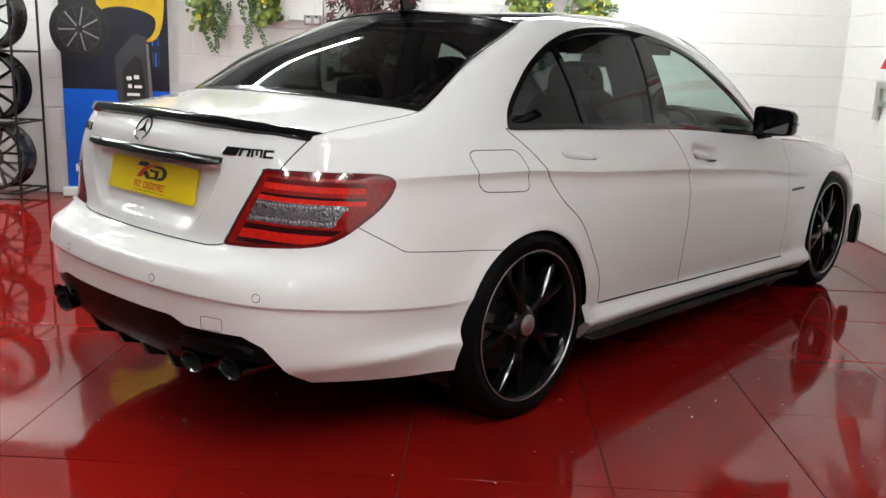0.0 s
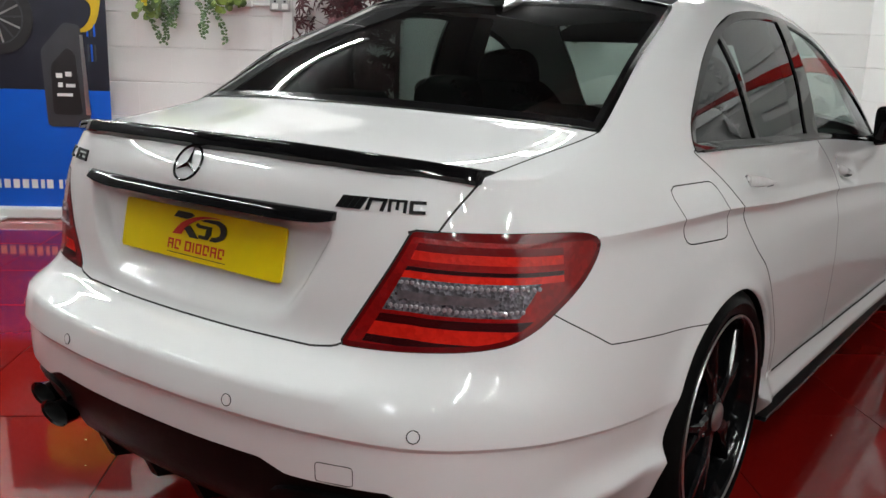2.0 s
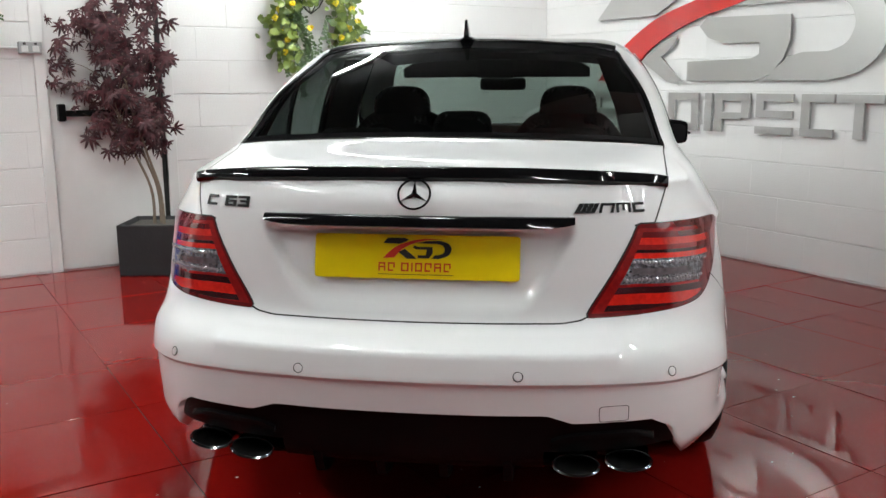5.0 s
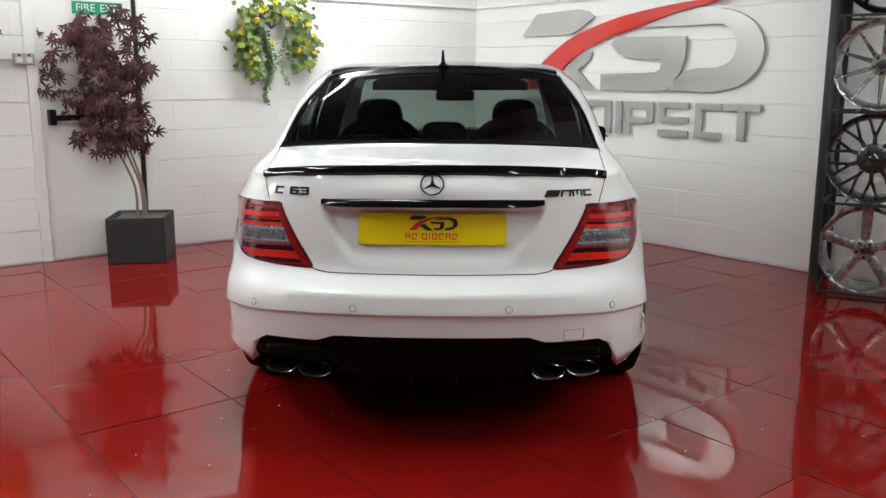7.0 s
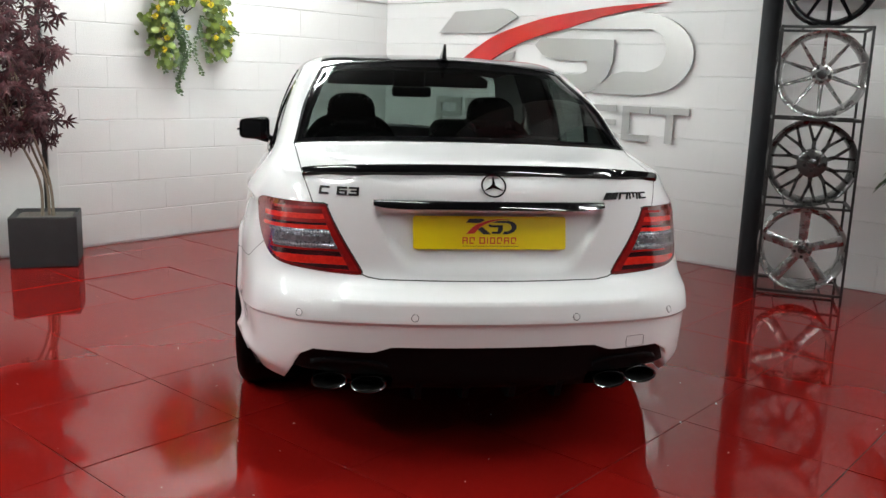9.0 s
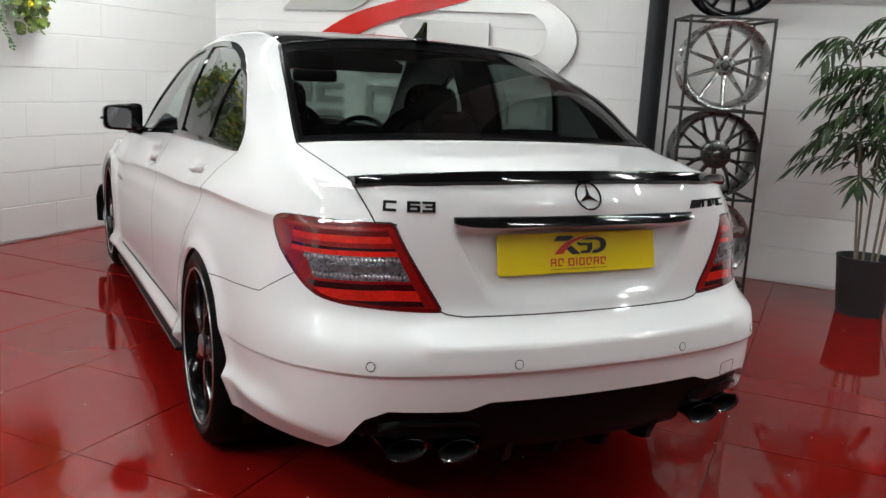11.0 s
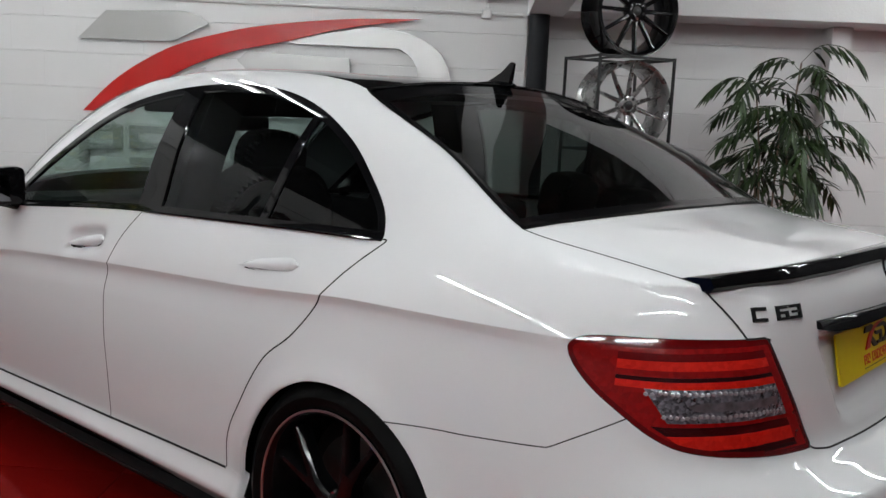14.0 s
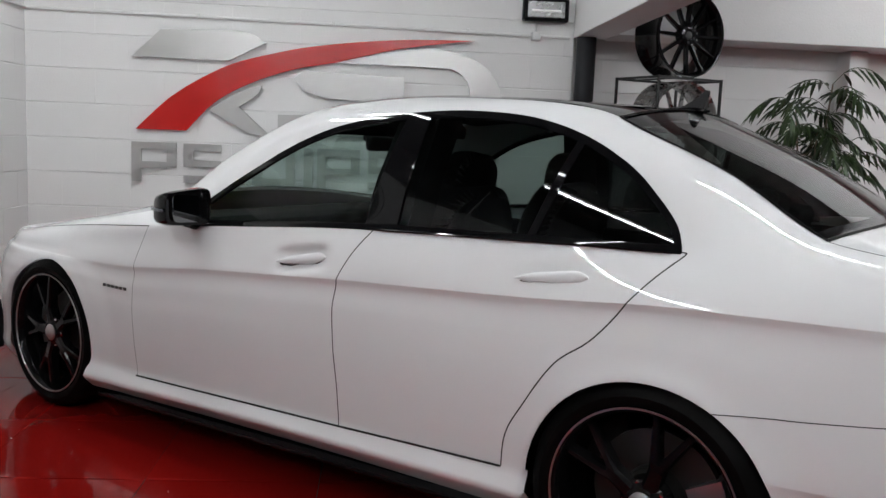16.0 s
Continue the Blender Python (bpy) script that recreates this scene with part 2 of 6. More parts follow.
def box(bm, x0, x1, y0, y1, z0, z1, bevel=0.0, m=None):
    r = bmesh.ops.create_cube(bm, size=1)
    vs = r["verts"]
    for v in vs:
        v.co = Vector((x0 + (v.co.x + .5) * (x1 - x0), y0 + (v.co.y + .5) * (y1 - y0), z0 + (v.co.z + .5) * (z1 - z0)))
    if bevel:
        es = list({e for v in vs for e in v.link_edges})
        r = bmesh.ops.bevel(bm, geom=es, offset=bevel, segments=2, affect="EDGES", profile=0.5)
        vs = list({v for f in r["faces"] for v in f.verts} | {v for v in vs if v.is_valid})
    if m is not None:
        bmesh.ops.transform(bm, matrix=m, verts=[v for v in vs if v.is_valid])
    return bm


def new_box(*a, **k):
    return box(bmesh.new(), *a, **k)


def spin(profile, steps=48, axis="x", closed=False):
    """A turned shape. profile: (radius, along axis) pairs."""
    bm = bmesh.new()
    rings = []
    for r, h in profile:
        ring = []
        for i in range(steps):
            a = 2 * math.pi * i / steps
            c, s = r * math.cos(a), r * math.sin(a)
            ring.append(bm.verts.new((h, c, s) if axis == "x" else (c, h, s) if axis == "y" else (c, s, h)))
        rings.append(ring)
    pairs = list(zip(rings, rings[1:])) + ([(rings[-1], rings[0])] if closed else [])
    for a, b in pairs:
        for i in range(steps):
            j = (i + 1) % steps
            bm.faces.new((a[i], a[j], b[j], b[i]))
    if not closed:
        if profile[0][0] > 1e-4:
            bm.faces.new(rings[0])
        if profile[-1][0] > 1e-4:
            bm.faces.new(rings[-1])
    bmesh.ops.remove_doubles(bm, verts=bm.verts, dist=1e-5)
    return bm


def tube(bm, pts, r, sides=8, r2=None):
    """A round bar along pts."""
    pts = [Vector(p) for p in pts]
    rings = []
    n = len(pts)
    for i, p in enumerate(pts):
        d = (pts[min(i + 1, n - 1)] - pts[max(i - 1, 0)]).normalized()
        a = d.orthogonal().normalized() if i == 0 else (a - a.dot(d) * d).normalized()
        b = d.cross(a)
        rr = r if r2 is None else r + (r2 - r) * i / (n - 1)
        rings.append([bm.verts.new(p + rr * (math.cos(2 * math.pi * k / sides) * a + math.sin(2 * math.pi * k / sides) * b)) for k in range(sides)])
    for u, v in zip(rings, rings[1:]):
        for k in range(sides):
            j = (k + 1) % sides
            bm.faces.new((u[k], u[j], v[j], v[k]))
    bm.faces.new(rings[0][::-1])
    bm.faces.new(rings[-1])
    return bm


def slab(outline, depth, m=None, bevel=0.0):
    """A flat plate cut to an outline (x, z), standing up, with its front at y = 0 and its back at y = depth."""
    bm = bmesh.new()
    f = bm.faces.new([bm.verts.new((x, 0, z)) for x, z in outline])
    r = bmesh.ops.extrude_face_region(bm, geom=[f])
    vs = [g for g in r["geom"] if isinstance(g, bmesh.types.BMVert)]
    bmesh.ops.translate(bm, verts=vs, vec=(0, depth, 0))
    if bevel:
        bmesh.ops.bevel(bm, geom=list(bm.edges), offset=bevel, segments=1, affect="EDGES")
    bmesh.ops.triangulate(bm, faces=[f for f in bm.faces if len(f.verts) > 4])
    if m is not None:
        bmesh.ops.transform(bm, matrix=m, verts=bm.verts)
    return bm


def catmull(points, steps, closed=False):
    """A smooth line through points (any dimension)."""
    p = np.array(points, float)
    n = len(p)
    out = []
    for i in range(n if closed else n - 1):
        a, b, c, d = (p[(i + k) % n] if closed else p[min(max(i + k, 0), n - 1)] for k in (-1, 0, 1, 2))
        for k in range(steps):
            t = k / steps
            out.append(0.5 * ((2 * b) + (c - a) * t + (2 * a - 5 * b + 4 * c - d) * t * t + (3 * b - a - 3 * c + d) * t ** 3))
    if not closed:
        out.append(p[-1])
    return np.array(out)


# ---------------------------------------------------------------- the car's skin
# Sixteen stations run round the half car from the middle of the tail (0) to the middle of the nose (15);
# levels run from the sill up to the roof's centre line. A smooth surface is drawn through them.
REF_X = (0, .27, .46, .64, .757, .822, .853, .882, .878, .876, .882, .888, .894, .868, .62, 0)
REF_Y = (-1.06, -1.047, -1.015, -.935, -.80, -.58, -.36, 0, .40, 1.05, 1.75, 2.25, 2.765, 3.2, 3.55, 3.68)
STATION_KEYS = (0, 2, 4, 5, 6, 7, 9, 11, 12, 15)
LOWER = (   # inset from the widest outline, height, at the key stations
    ((.09, .09, .07, .045, .03, .035, .045, .045, .03, .08), (.25, .25, .285, .265, .25, .225, .195, .155, .16, .16)),
    ((.036, .036, .022, -.006, -.005, -.004, -.022, -.022, -.015, .05), (.31, .31, .345, .345, .352, .285, .255, .21, .22, .22)),
    ((.009, .009, .012, .015, .012, .012, .008, .008, .0, .03), (.42, .42, .41, .395, .39, .342, .312, .268, .30, .32)),
    ((.0045, .0045, .005, .006, .005, .004, .004, .004, .0, .01), (.525, .525, .510, .482, .462, .43, .40, .36, .42, .45)),
    ((-.004, -.004, -.004, -.004, -.002, .004, .002, .002, .0, .0), (.537, .537, .522, .495, .475, .53, .52, .49, .55, .55)),
    ((.011, .011, .011, .010, .008, .006, .003, .003, .005, .01), (.602, .602, .598, .58, .572, .61, .58, .535, .58, .60)),
    ((.07, .068, .045, .018, .015, .012, .007, .007, .01, .02), (.630, .630, .635, .65, .66, .68, .635, .575, .61, .64)),
    ((.118, .112, .06, .028, .025, .024, .012, .010, .015, .05), (.650, .656, .675, .715, .73, .748, .692, .612, .64, .67)),
    ((.130, .128, .075, .049, .045, .043, .0255, .0205, .022, .07), (.77, .772, .79, .840, .843, .837, .765, .666, .67, .69)),
    ((.138, .143, .097, .048, .038, .036, .019, .016, .03, .1), (.88, .88, .875, .87, .868, .862, .79, .69, .685, .70)),
    ((.147, .160, .128, .088, .076, .080, .048, .048, .06, .12), (.95, .95, .94, .935, .932, .930, .875, .775, .74, .72)),
)
EDGE = ((0, -.872, 1.004), (.27, -.862, 1.002), (.45, -.832, .996), (.595, -.765, .987), (.685, -.64, .980), (.730, -.46, .984),
        (.748, -.26, .987), (.752, -.005, .985), (.770, .40, .975), (.790, 1.05, .948), (.811, 1.72, .895), (.815, 2.12, .862),
        (.790, 2.70, .81), (.71, 3.2, .745), (.50, 3.5, .705), (0, 3.62, .70))
BASE = ((0, -.405, 1.068), (.27, -.395, 1.065), (.46, -.372, 1.058), (.58, -.355, 1.052), (.648, -.343, 1.046), (.688, -.25, 1.050),
        (.715, -.11, 1.040), (.738, .035, 1.012), (.757, .42, .998), (.777, 1.05, .970), (.797, 1.66, .920), (.785, 2.03, .892),
        (.68, 2.22, .925), (.50, 2.33, .95), (.28, 2.40, .968), (0, 2.43, .975))
RAIL = ((0, .17, 1.352), (.21, .175, 1.347), (.36, .18, 1.337), (.49, .187, 1.320), (.553, .20, 1.305), (.588, .27, 1.318),
        (.604, .36, 1.325), (.611, .46, 1.334), (.618, .64, 1.345), (.626, .98, 1.344), (.634, 1.30, 1.306), (.612, 1.49, 1.286),
        (.53, 1.60, 1.312), (.38, 1.61, 1.330), (.21, 1.64, 1.338), (0, 1.65, 1.342))
CROWN = ((0, .245, 1.382), (.21, .248, 1.376), (.36, .255, 1.365), (.48, .262, 1.350), (.532, .28, 1.340), (.537, .34, 1.358),
         (.536, .42, 1.371), (.535, .52, 1.381), (.535, .70, 1.388), (.536, 1.0, 1.389), (.530, 1.28, 1.370), (.515, 1.41, 1.358),
         (.46, 1.47, 1.360), (.36, 1.51, 1.366), (.2, 1.54, 1.373), (0, 1.55, 1.377))
NCOL = len(REF_X)


def hermite_path(points, at, before=None, after=None, power=1.0, crease=None):
    """Values of a smooth curve through points at fractional indices, with tangents by chord length."""
    p = np.array(points, float)
    p = np.vstack([before if before is not None else 2 * p[0] - p[1], p, after if after is not None else 2 * p[-1] - p[-2]])
    h = np.maximum(np.linalg.norm(np.diff(p, axis=0), axis=1) ** power, 1e-4)[:, None]
    d = np.diff(p, axis=0) / h
    m = (d[:-1] * h[1:] + d[1:] * h[:-1]) / (h[:-1] + h[1:])
    i = np.clip(np.floor(at).astype(int), 0, len(points) - 2)
    t = (np.asarray(at) - i)[:, None]
    hh = h[i + 1]
    a, b = p[i + 1], p[i + 2]
    c = np.zeros(len(points)) if crease is None else np.asarray(crease, float)
    c0, c1 = c[i][:, None], c[i + 1][:, None]
    m0, m1 = m[i] * (1 - c0) + d[i + 1] * c0, m[i + 1] * (1 - c1) + d[i + 1] * c1
    return (2 * t ** 3 - 3 * t ** 2 + 1) * a + (t ** 3 - 2 * t ** 2 + t) * hh * m0 + (3 * t ** 2 - 2 * t ** 3) * b + (t ** 3 - t ** 2) * hh * m1


I_EDGE, I_BASE, I_MID, I_RAIL, I_CROWN = 11, 12, 13, 14, 15


def roof_z(y):
    return 1.417 - 0.085 * ((y - .95) / .7) ** 2 * (.42 if y < .95 else .6)


def round_car(points, at, crease=None):
    p = np.array(points, float)
    flip = np.array((-1, 1, 1))[: p.shape[1]]
    return hermite_path(p, at, p[1] * flip, p[-2] * flip, crease=crease)


def skin():
    at = np.concatenate([np.linspace(c, c + 1, n, endpoint=False) for c, n in enumerate((16, 14, 16, 14, 16, 14, 22, 26, 36, 36, 28, 26, 22, 14, 10))] + [[15.0]])
    ref = round_car(np.c_[REF_X, REF_Y], at)
    tan = np.gradient(ref, axis=0)
    tan /= np.linalg.norm(tan, axis=1)[:, None]
    out = np.c_[tan[:, 1], -tan[:, 0]]
    levels = []
    for inset, height in LOWER:
        smooth = lambda v: np.interp(at, STATION_KEYS, v)  # noqa: E731
        ker = np.hanning(23)
        ker /= ker.sum()
        soft = lambda a: np.convolve(np.pad(a, 11, "edge"), ker, "valid")  # noqa: E731
        i, z = soft(smooth(inset)), soft(smooth(height))
        levels.append(np.c_[ref - out * i[:, None], z])
    corner = np.zeros(NCOL)
    corner[4] = corner[12] = .9                              # the rear and front glass meet the pillars at an edge
    edge = round_car(EDGE, at)
    base, rail, crown = (round_car(c, at, corner) for c in (BASE, RAIL, CROWN))
    across = rail - base
    n = np.cross(across, np.gradient(base, axis=0))
    n /= np.maximum(np.linalg.norm(n, axis=1), 1e-6)[:, None]
    n *= np.where(n[:, 2:] < 0, -1, 1)
    mid = base + .5 * across + .022 * n
    cols = np.clip((crown[:, 1] - .245) / (1.55 - .245), 0, 1)
    mid_y = .245 + (1.55 - .245) * cols
    zc = np.array([roof_z(y) for y in mid_y])
    zc = np.where(cols < .12, np.interp(cols, (0, .12), (1.382, roof_z(.245 + 1.305 * .12))), zc)
    half = np.c_[crown[:, 0] * .55, crown[:, 1], crown[:, 2] + (zc - crown[:, 2]) * .70]
    top = np.c_[crown[:, 0] * 0, mid_y, zc]
    levels += [edge, base, mid, rail, crown, half, top]
    lv = np.array(levels)                                    # level, station, xyz
    steps = (5, 5, 6, 5, 5, 6, 6, 10, 10, 8, 8, 12, 14, 14, 6, 8, 8)
    vv = np.concatenate([np.linspace(k, k + 1, s, endpoint=False) for k, s in enumerate(steps)] + [[len(lv) - 1.0]])
    sharp = np.zeros((len(lv), len(at)))                     # how crisp each level's line is, station by station
    for level, where, how in ((1, (0, 3, 4.5, 6, 7, 11, 12), (0, 0, .8, .9, .9, .9, 0)), (2, (0, 6, 7, 11, 12), (0, 0, .8, .8, 0)), (3, (0, 5, 6.5, 7), (.9, .9, .4, 0)), (4, (0, 5, 6.5, 7), (.95, .95, .4, 0)),
                              (5, (0, 3, 4.5), (.85, .7, 0)), (6, (0, 4, 5), (.7, .5, 0)), (9, (4.6, 5.4, 10, 12), (0, .95, .95, 0)), (I_EDGE, (0, 3.2, 4.6, 11, 12, 15), (.85, .85, 0, 0, .3, .3)),
                              (I_BASE, (0, 3.6, 4.4, 7, 15), (.8, .8, 0, .5, .5)), (I_CROWN, (0, 3.6, 4.4, 15), (.7, .7, 0, 0))):
        sharp[level] = np.interp(at, where, how)
    pts = np.array([hermite_path(lv[:, k], vv, power=.6, crease=sharp[:, k]) for k in range(len(at))])    # station, v, xyz
    pts[0, :, 0] = pts[-1, :, 0] = 0
    pts[:, -1, 0] = 0
    uu, v2 = np.meshgrid(at, vv, indexing="ij")
    step = lambda a, lo, hi: np.clip((a - lo) / (hi - lo), 0, 1)  # noqa: E731
    glassy = (uu < 3.99) & (v2 > 12.001) & (v2 < 14.6)
    quarter = np.where(v2 > 10.8, step(uu, 4.02, 4.5), step(uu, 5.3, 6.0)) * (1 - step(uu, 9.5, 11)) * step(v2, 9.05, 9.6) * (1 - step(v2, 13.3, 14))
    for weight, rounds, along_v in ((glassy * 1.0, 60, True), (quarter, 90, False), (quarter * step(v2, 9.5, 9.9) * (uu < 8.5), 12, True)):
        for _ in range(rounds):                              # fair the surface, so that reflections run clean
            left = np.concatenate([pts[1:2] * np.array((-1, 1, 1)), pts[:-1]])
            right = np.concatenate([pts[1:], pts[-2:-1]])
            lap = (left + right) / 2 - pts
            if along_v:
                up, down = np.concatenate([pts[:, 1:], pts[:, -1:]], 1), np.concatenate([pts[:, :1], pts[:, :-1]], 1)
                lap = .5 * lap + .5 * ((up + down) / 2 - pts)
            pts = pts + .7 * weight[..., None] * lap
    free = ((uu > 4.06) & (uu < 8.2) & (v2 > 9.45) & (v2 < 13.7))[2:-2, 2:-2, None] * 1.0
    for _ in range(500):                                     # then bend it like a thin plate between its edges
        f = (pts[:-2, 1:-1] + pts[2:, 1:-1] + pts[1:-1, :-2] + pts[1:-1, 2:]) / 4 - pts[1:-1, 1:-1]
        g = (f[:-2, 1:-1] + f[2:, 1:-1] + f[1:-1, :-2] + f[1:-1, 2:]) / 4 - f[1:-1, 1:-1]
        pts[2:-2, 2:-2] -= .45 * free * g
    return pts, uu, v2


def poly_sd(px, py, outline):
    """Signed distance to a closed outline, negative inside."""
    o = np.array(outline, float)
    best = np.full(px.shape, 1e9)
    inside = np.zeros(px.shape, bool)
    for a, b in zip(o, np.roll(o, -1, axis=0)):
        e = b - a
        t = np.clip(((px - a[0]) * e[0] + (py - a[1]) * e[1]) / (e @ e), 0, 1)
        best = np.minimum(best, np.hypot(px - a[0] - t * e[0], py - a[1] - t * e[1]))
        cross = (a[1] > py) != (b[1] > py)
        with np.errstate(divide="ignore", invalid="ignore"):
            inside ^= cross & (px < (b[0] - a[0]) * (py - a[1]) / (b[1] - a[1] + 1e-12) + a[0])
    return np.where(inside, -best, best)


def rounded(outline, r, steps=4):
    """An outline with its corners rounded."""
    o = np.array(outline, float)
    n, out = len(o), []
    for i in range(n):
        a, b, c = o[i - 1], o[i], o[(i + 1) % n]
        d1, d2 = a - b, c - b
        k = min(r, .45 * np.linalg.norm(d1), .45 * np.linalg.norm(d2))
        p, q = b + d1 / np.linalg.norm(d1) * k, b + d2 / np.linalg.norm(d2) * k
        for s in range(steps + 1):
            t = s / steps
            out.append((1 - t) ** 2 * p + 2 * t * (1 - t) * b + t * t * q)
    return np.array(out)


DLO = catmull([(-.018, .985), (.30, .976), (1.07, .948), (1.6, .908), (2.02, .873)], 6)
DLO = np.vstack([DLO, catmull([(2.02, .873), (1.93, .925), (1.812, 1.000), (1.631, 1.110), (1.467, 1.205), (1.297, 1.274), (1.082, 1.320), (.883, 1.341), (.72, 1.345), (.55, 1.334), (.413, 1.307), (.286, 1.263), (.163, 1.198), (.078, 1.128), (.014, 1.06), (-.010, 1.01), (-.018, .985)], 5)[1:-1]])
REAR_DOOR_EDGE = catmull([(-.03, .985), (.045, .905), (.165, .75), (.27, .665), (.36, .53), (.415, .42), (.425, .25)], 6)
MID_DOOR_EDGE = catmull([(.985, .97), (1.06, .86), (1.10, .74), (1.085, .58), (1.06, .42), (1.05, .25)], 6)
FRONT_DOOR_EDGE = catmull([(2.12, .95), (2.165, .77), (2.165, .60), (2.15, .42), (2.12, .20)], 6)
LAMP = np.vstack([catmull([(1.98, .672), (2.35, .775), (2.78, .888)], 5), catmull([(2.86, .892), (3.6, .890), (4.4, .887), (4.86, .881), (5.02, .868), (5.06, .850), (5.0, .822), (4.81, .780), (4.50, .734), (4.30, .709), (4.03, .689), (3.6, .679), (3.0, .674), (2.3, .666), (2.02, .664)], 5)])
FUEL = rounded([(-.264, .933), (-.028, .925), (-.002, .79), (-.235, .805)], .035)
RECESS = rounded([(-.405, .888), (.405, .888), (.300, .690), (.255, .672), (-.255, .672), (-.300, .690)], .05)
ARCH_R, ARCH_Z, ARCH_F = .345, .318, 2.765


def lamp_s(u):
    """Station number turned into metres along the tail, for the lamp's outline."""
    return np.interp(u, (0, 1, 2, 3, 4, 5, 6, 16), (0, .27, .46, .66, .84, 1.07, 1.29, 4))


LAMP_M = np.c_[lamp_s(LAMP[:, 0]), LAMP[:, 1]]


def line_side(py, pz, line):
    """How far (py) lies behind a near-upright line of (y, z), by height."""
    o = np.array(line)[np.argsort(np.array(line)[:, 1])]
    return py - np.interp(pz, o[:, 1], o[:, 0])


class Shell:
    """A triangle mesh that can be cut along the zero line of any field."""

    def __init__(self, data, tris):
        self.a, self.t = data, tris

    def col(self, k):
        return self.a[:, k]

    def cut(self, field):
        f = field(*(self.a[:, k] for k in range(5)))
        f = np.where(np.abs(f) < 2e-4, 2e-4, f)
        s = f > 0
        ts = s[self.t]
        n = ts.sum(axis=1)
        mixed = (n == 1) | (n == 2)
        if not mixed.any():
            return
        keep, out, made, extra = self.t[~mixed], [], {}, []
        base = len(self.a)

        def point(i, j):
            k = (i, j) if i < j else (j, i)
            if k not in made:
                w = f[k[0]] / (f[k[0]] - f[k[1]])
                made[k] = base + len(extra)
                extra.append(self.a[k[0]] * (1 - w) + self.a[k[1]] * w)
            return made[k]

        for tri, sg, c in zip(self.t[mixed], ts[mixed], n[mixed]):
            lone = int(np.flatnonzero(sg == (c == 1))[0])
            p, q, r = int(tri[lone]), int(tri[(lone + 1) % 3]), int(tri[(lone + 2) % 3])
            a, b = point(p, q), point(p, r)
            out += [(p, a, b), (a, q, r), (a, r, b)]
        self.a = np.vstack([self.a, np.array(extra)])
        self.t = np.vstack([keep, np.array(out)])


def build_skin():
    pts, uu, vv = skin()
    nu, nv = uu.shape
    x, y, z = pts[..., 0], pts[..., 1], pts[..., 2]
    # plate recess in the boot lid
    d = poly_sd(x.ravel(), z.ravel(), RECESS).reshape(x.shape)
    w = np.clip(-d / np.interp(z, (.69, .76), (.05, .022)), 0, 1)
    w = w * w * (3 - 2 * w) * (y < -.7) * (uu < 3)
    floor_y = -.868 - .20 * (.855 - z)
    pts[..., 1] += w * np.maximum(floor_y - y, 0)
    # wheel arch lips
    for cy in (0, ARCH_F):
        r = np.hypot(y - cy, z - ARCH_Z)
        pts[..., 0] += np.where((x > .5) & (vv < 9), (.010 if cy == 0 else .004) * np.exp(-((r - ARCH_R) / .035) ** 2), 0)
    # flared front wings
    r = np.hypot(y - ARCH_F, z - ARCH_Z)
    k = np.clip((ARCH_R + .16 - r) / .11, 0, 1)
    fade = np.clip((9.4 - vv) / 2.4, 0, 1)
    pts[..., 0] += np.where((x > .5) & (np.abs(y - ARCH_F) < .6), .011 * fade * k * k * (3 - 2 * k), 0)
    # door handle hollows
    for cy, cz, tilt in ((.322, .892, -.115), (1.275, .832, -.17)):
        e = (((y - cy) / .112) ** 2) ** 2 + (((z - cz - tilt * (y - cy)) / .040) ** 2) ** 2
        pts[..., 0] -= np.where(x > .6, .030 * np.exp(-e * 1.5), 0)
    idx = np.arange(nu * nv).reshape(nu, nv)
    q = np.stack([idx[:-1, :-1], idx[1:, :-1], idx[1:, 1:], idx[:-1, 1:]], -1).reshape(-1, 4)
    tris = np.vstack([q[:, (0, 1, 2)], q[:, (0, 2, 3)]])
    p = pts.reshape(-1, 3)
    fn = np.cross(p[tris[:, 1]] - p[tris[:, 0]], p[tris[:, 2]] - p[tris[:, 0]])
    ok = np.linalg.norm(fn, axis=1) > 1e-9
    tris, fn = tris[ok], fn[ok]
    nrm = np.zeros_like(p)
    for k in range(3):
        np.add.at(nrm, tris[:, k], fn)
    onmid = np.abs(p[:, 0]) < 1e-6
    nrm[onmid, 0] = 0
    ln = np.linalg.norm(nrm, axis=1)
    nrm[ln < 1e-12] = (0, 0, 1)
    nrm /= np.maximum(np.linalg.norm(nrm, axis=1), 1e-12)[:, None]
    field = nrm.reshape(nu, nv, 3)
    calm = ((uu > 4.08) & (uu < 9) & (vv > 9.12) & (vv < 13.9))[1:-1, 1:-1, None] * .8
    for _ in range(140):                                     # even out the shading across the rear quarter
        field[1:-1, 1:-1] += calm * ((field[:-2, 1:-1] + field[2:, 1:-1] + field[1:-1, :-2] + field[1:-1, 2:]) / 4 - field[1:-1, 1:-1])
    corner = ((uu > 2.2) & (uu < 6) & (vv > 4.12) & (vv < 6.9))[1:-1, 1:-1, None] * .8
    for _ in range(40):                                      # and over the bumper's corners
        field[1:-1, 1:-1] += corner * ((field[:-2, 1:-1] + field[2:, 1:-1] + field[1:-1, :-2] + field[1:-1, 2:]) / 4 - field[1:-1, 1:-1])
    nrm = field.reshape(-1, 3)
    nrm /= np.maximum(np.linalg.norm(nrm, axis=1), 1e-12)[:, None]
    if nrm[idx[nu // 2, 20], 0] < 0:
        nrm, tris = -nrm, tris[:, ::-1]
    return Shell(np.c_[p, uu.ravel(), vv.ravel(), nrm], tris)


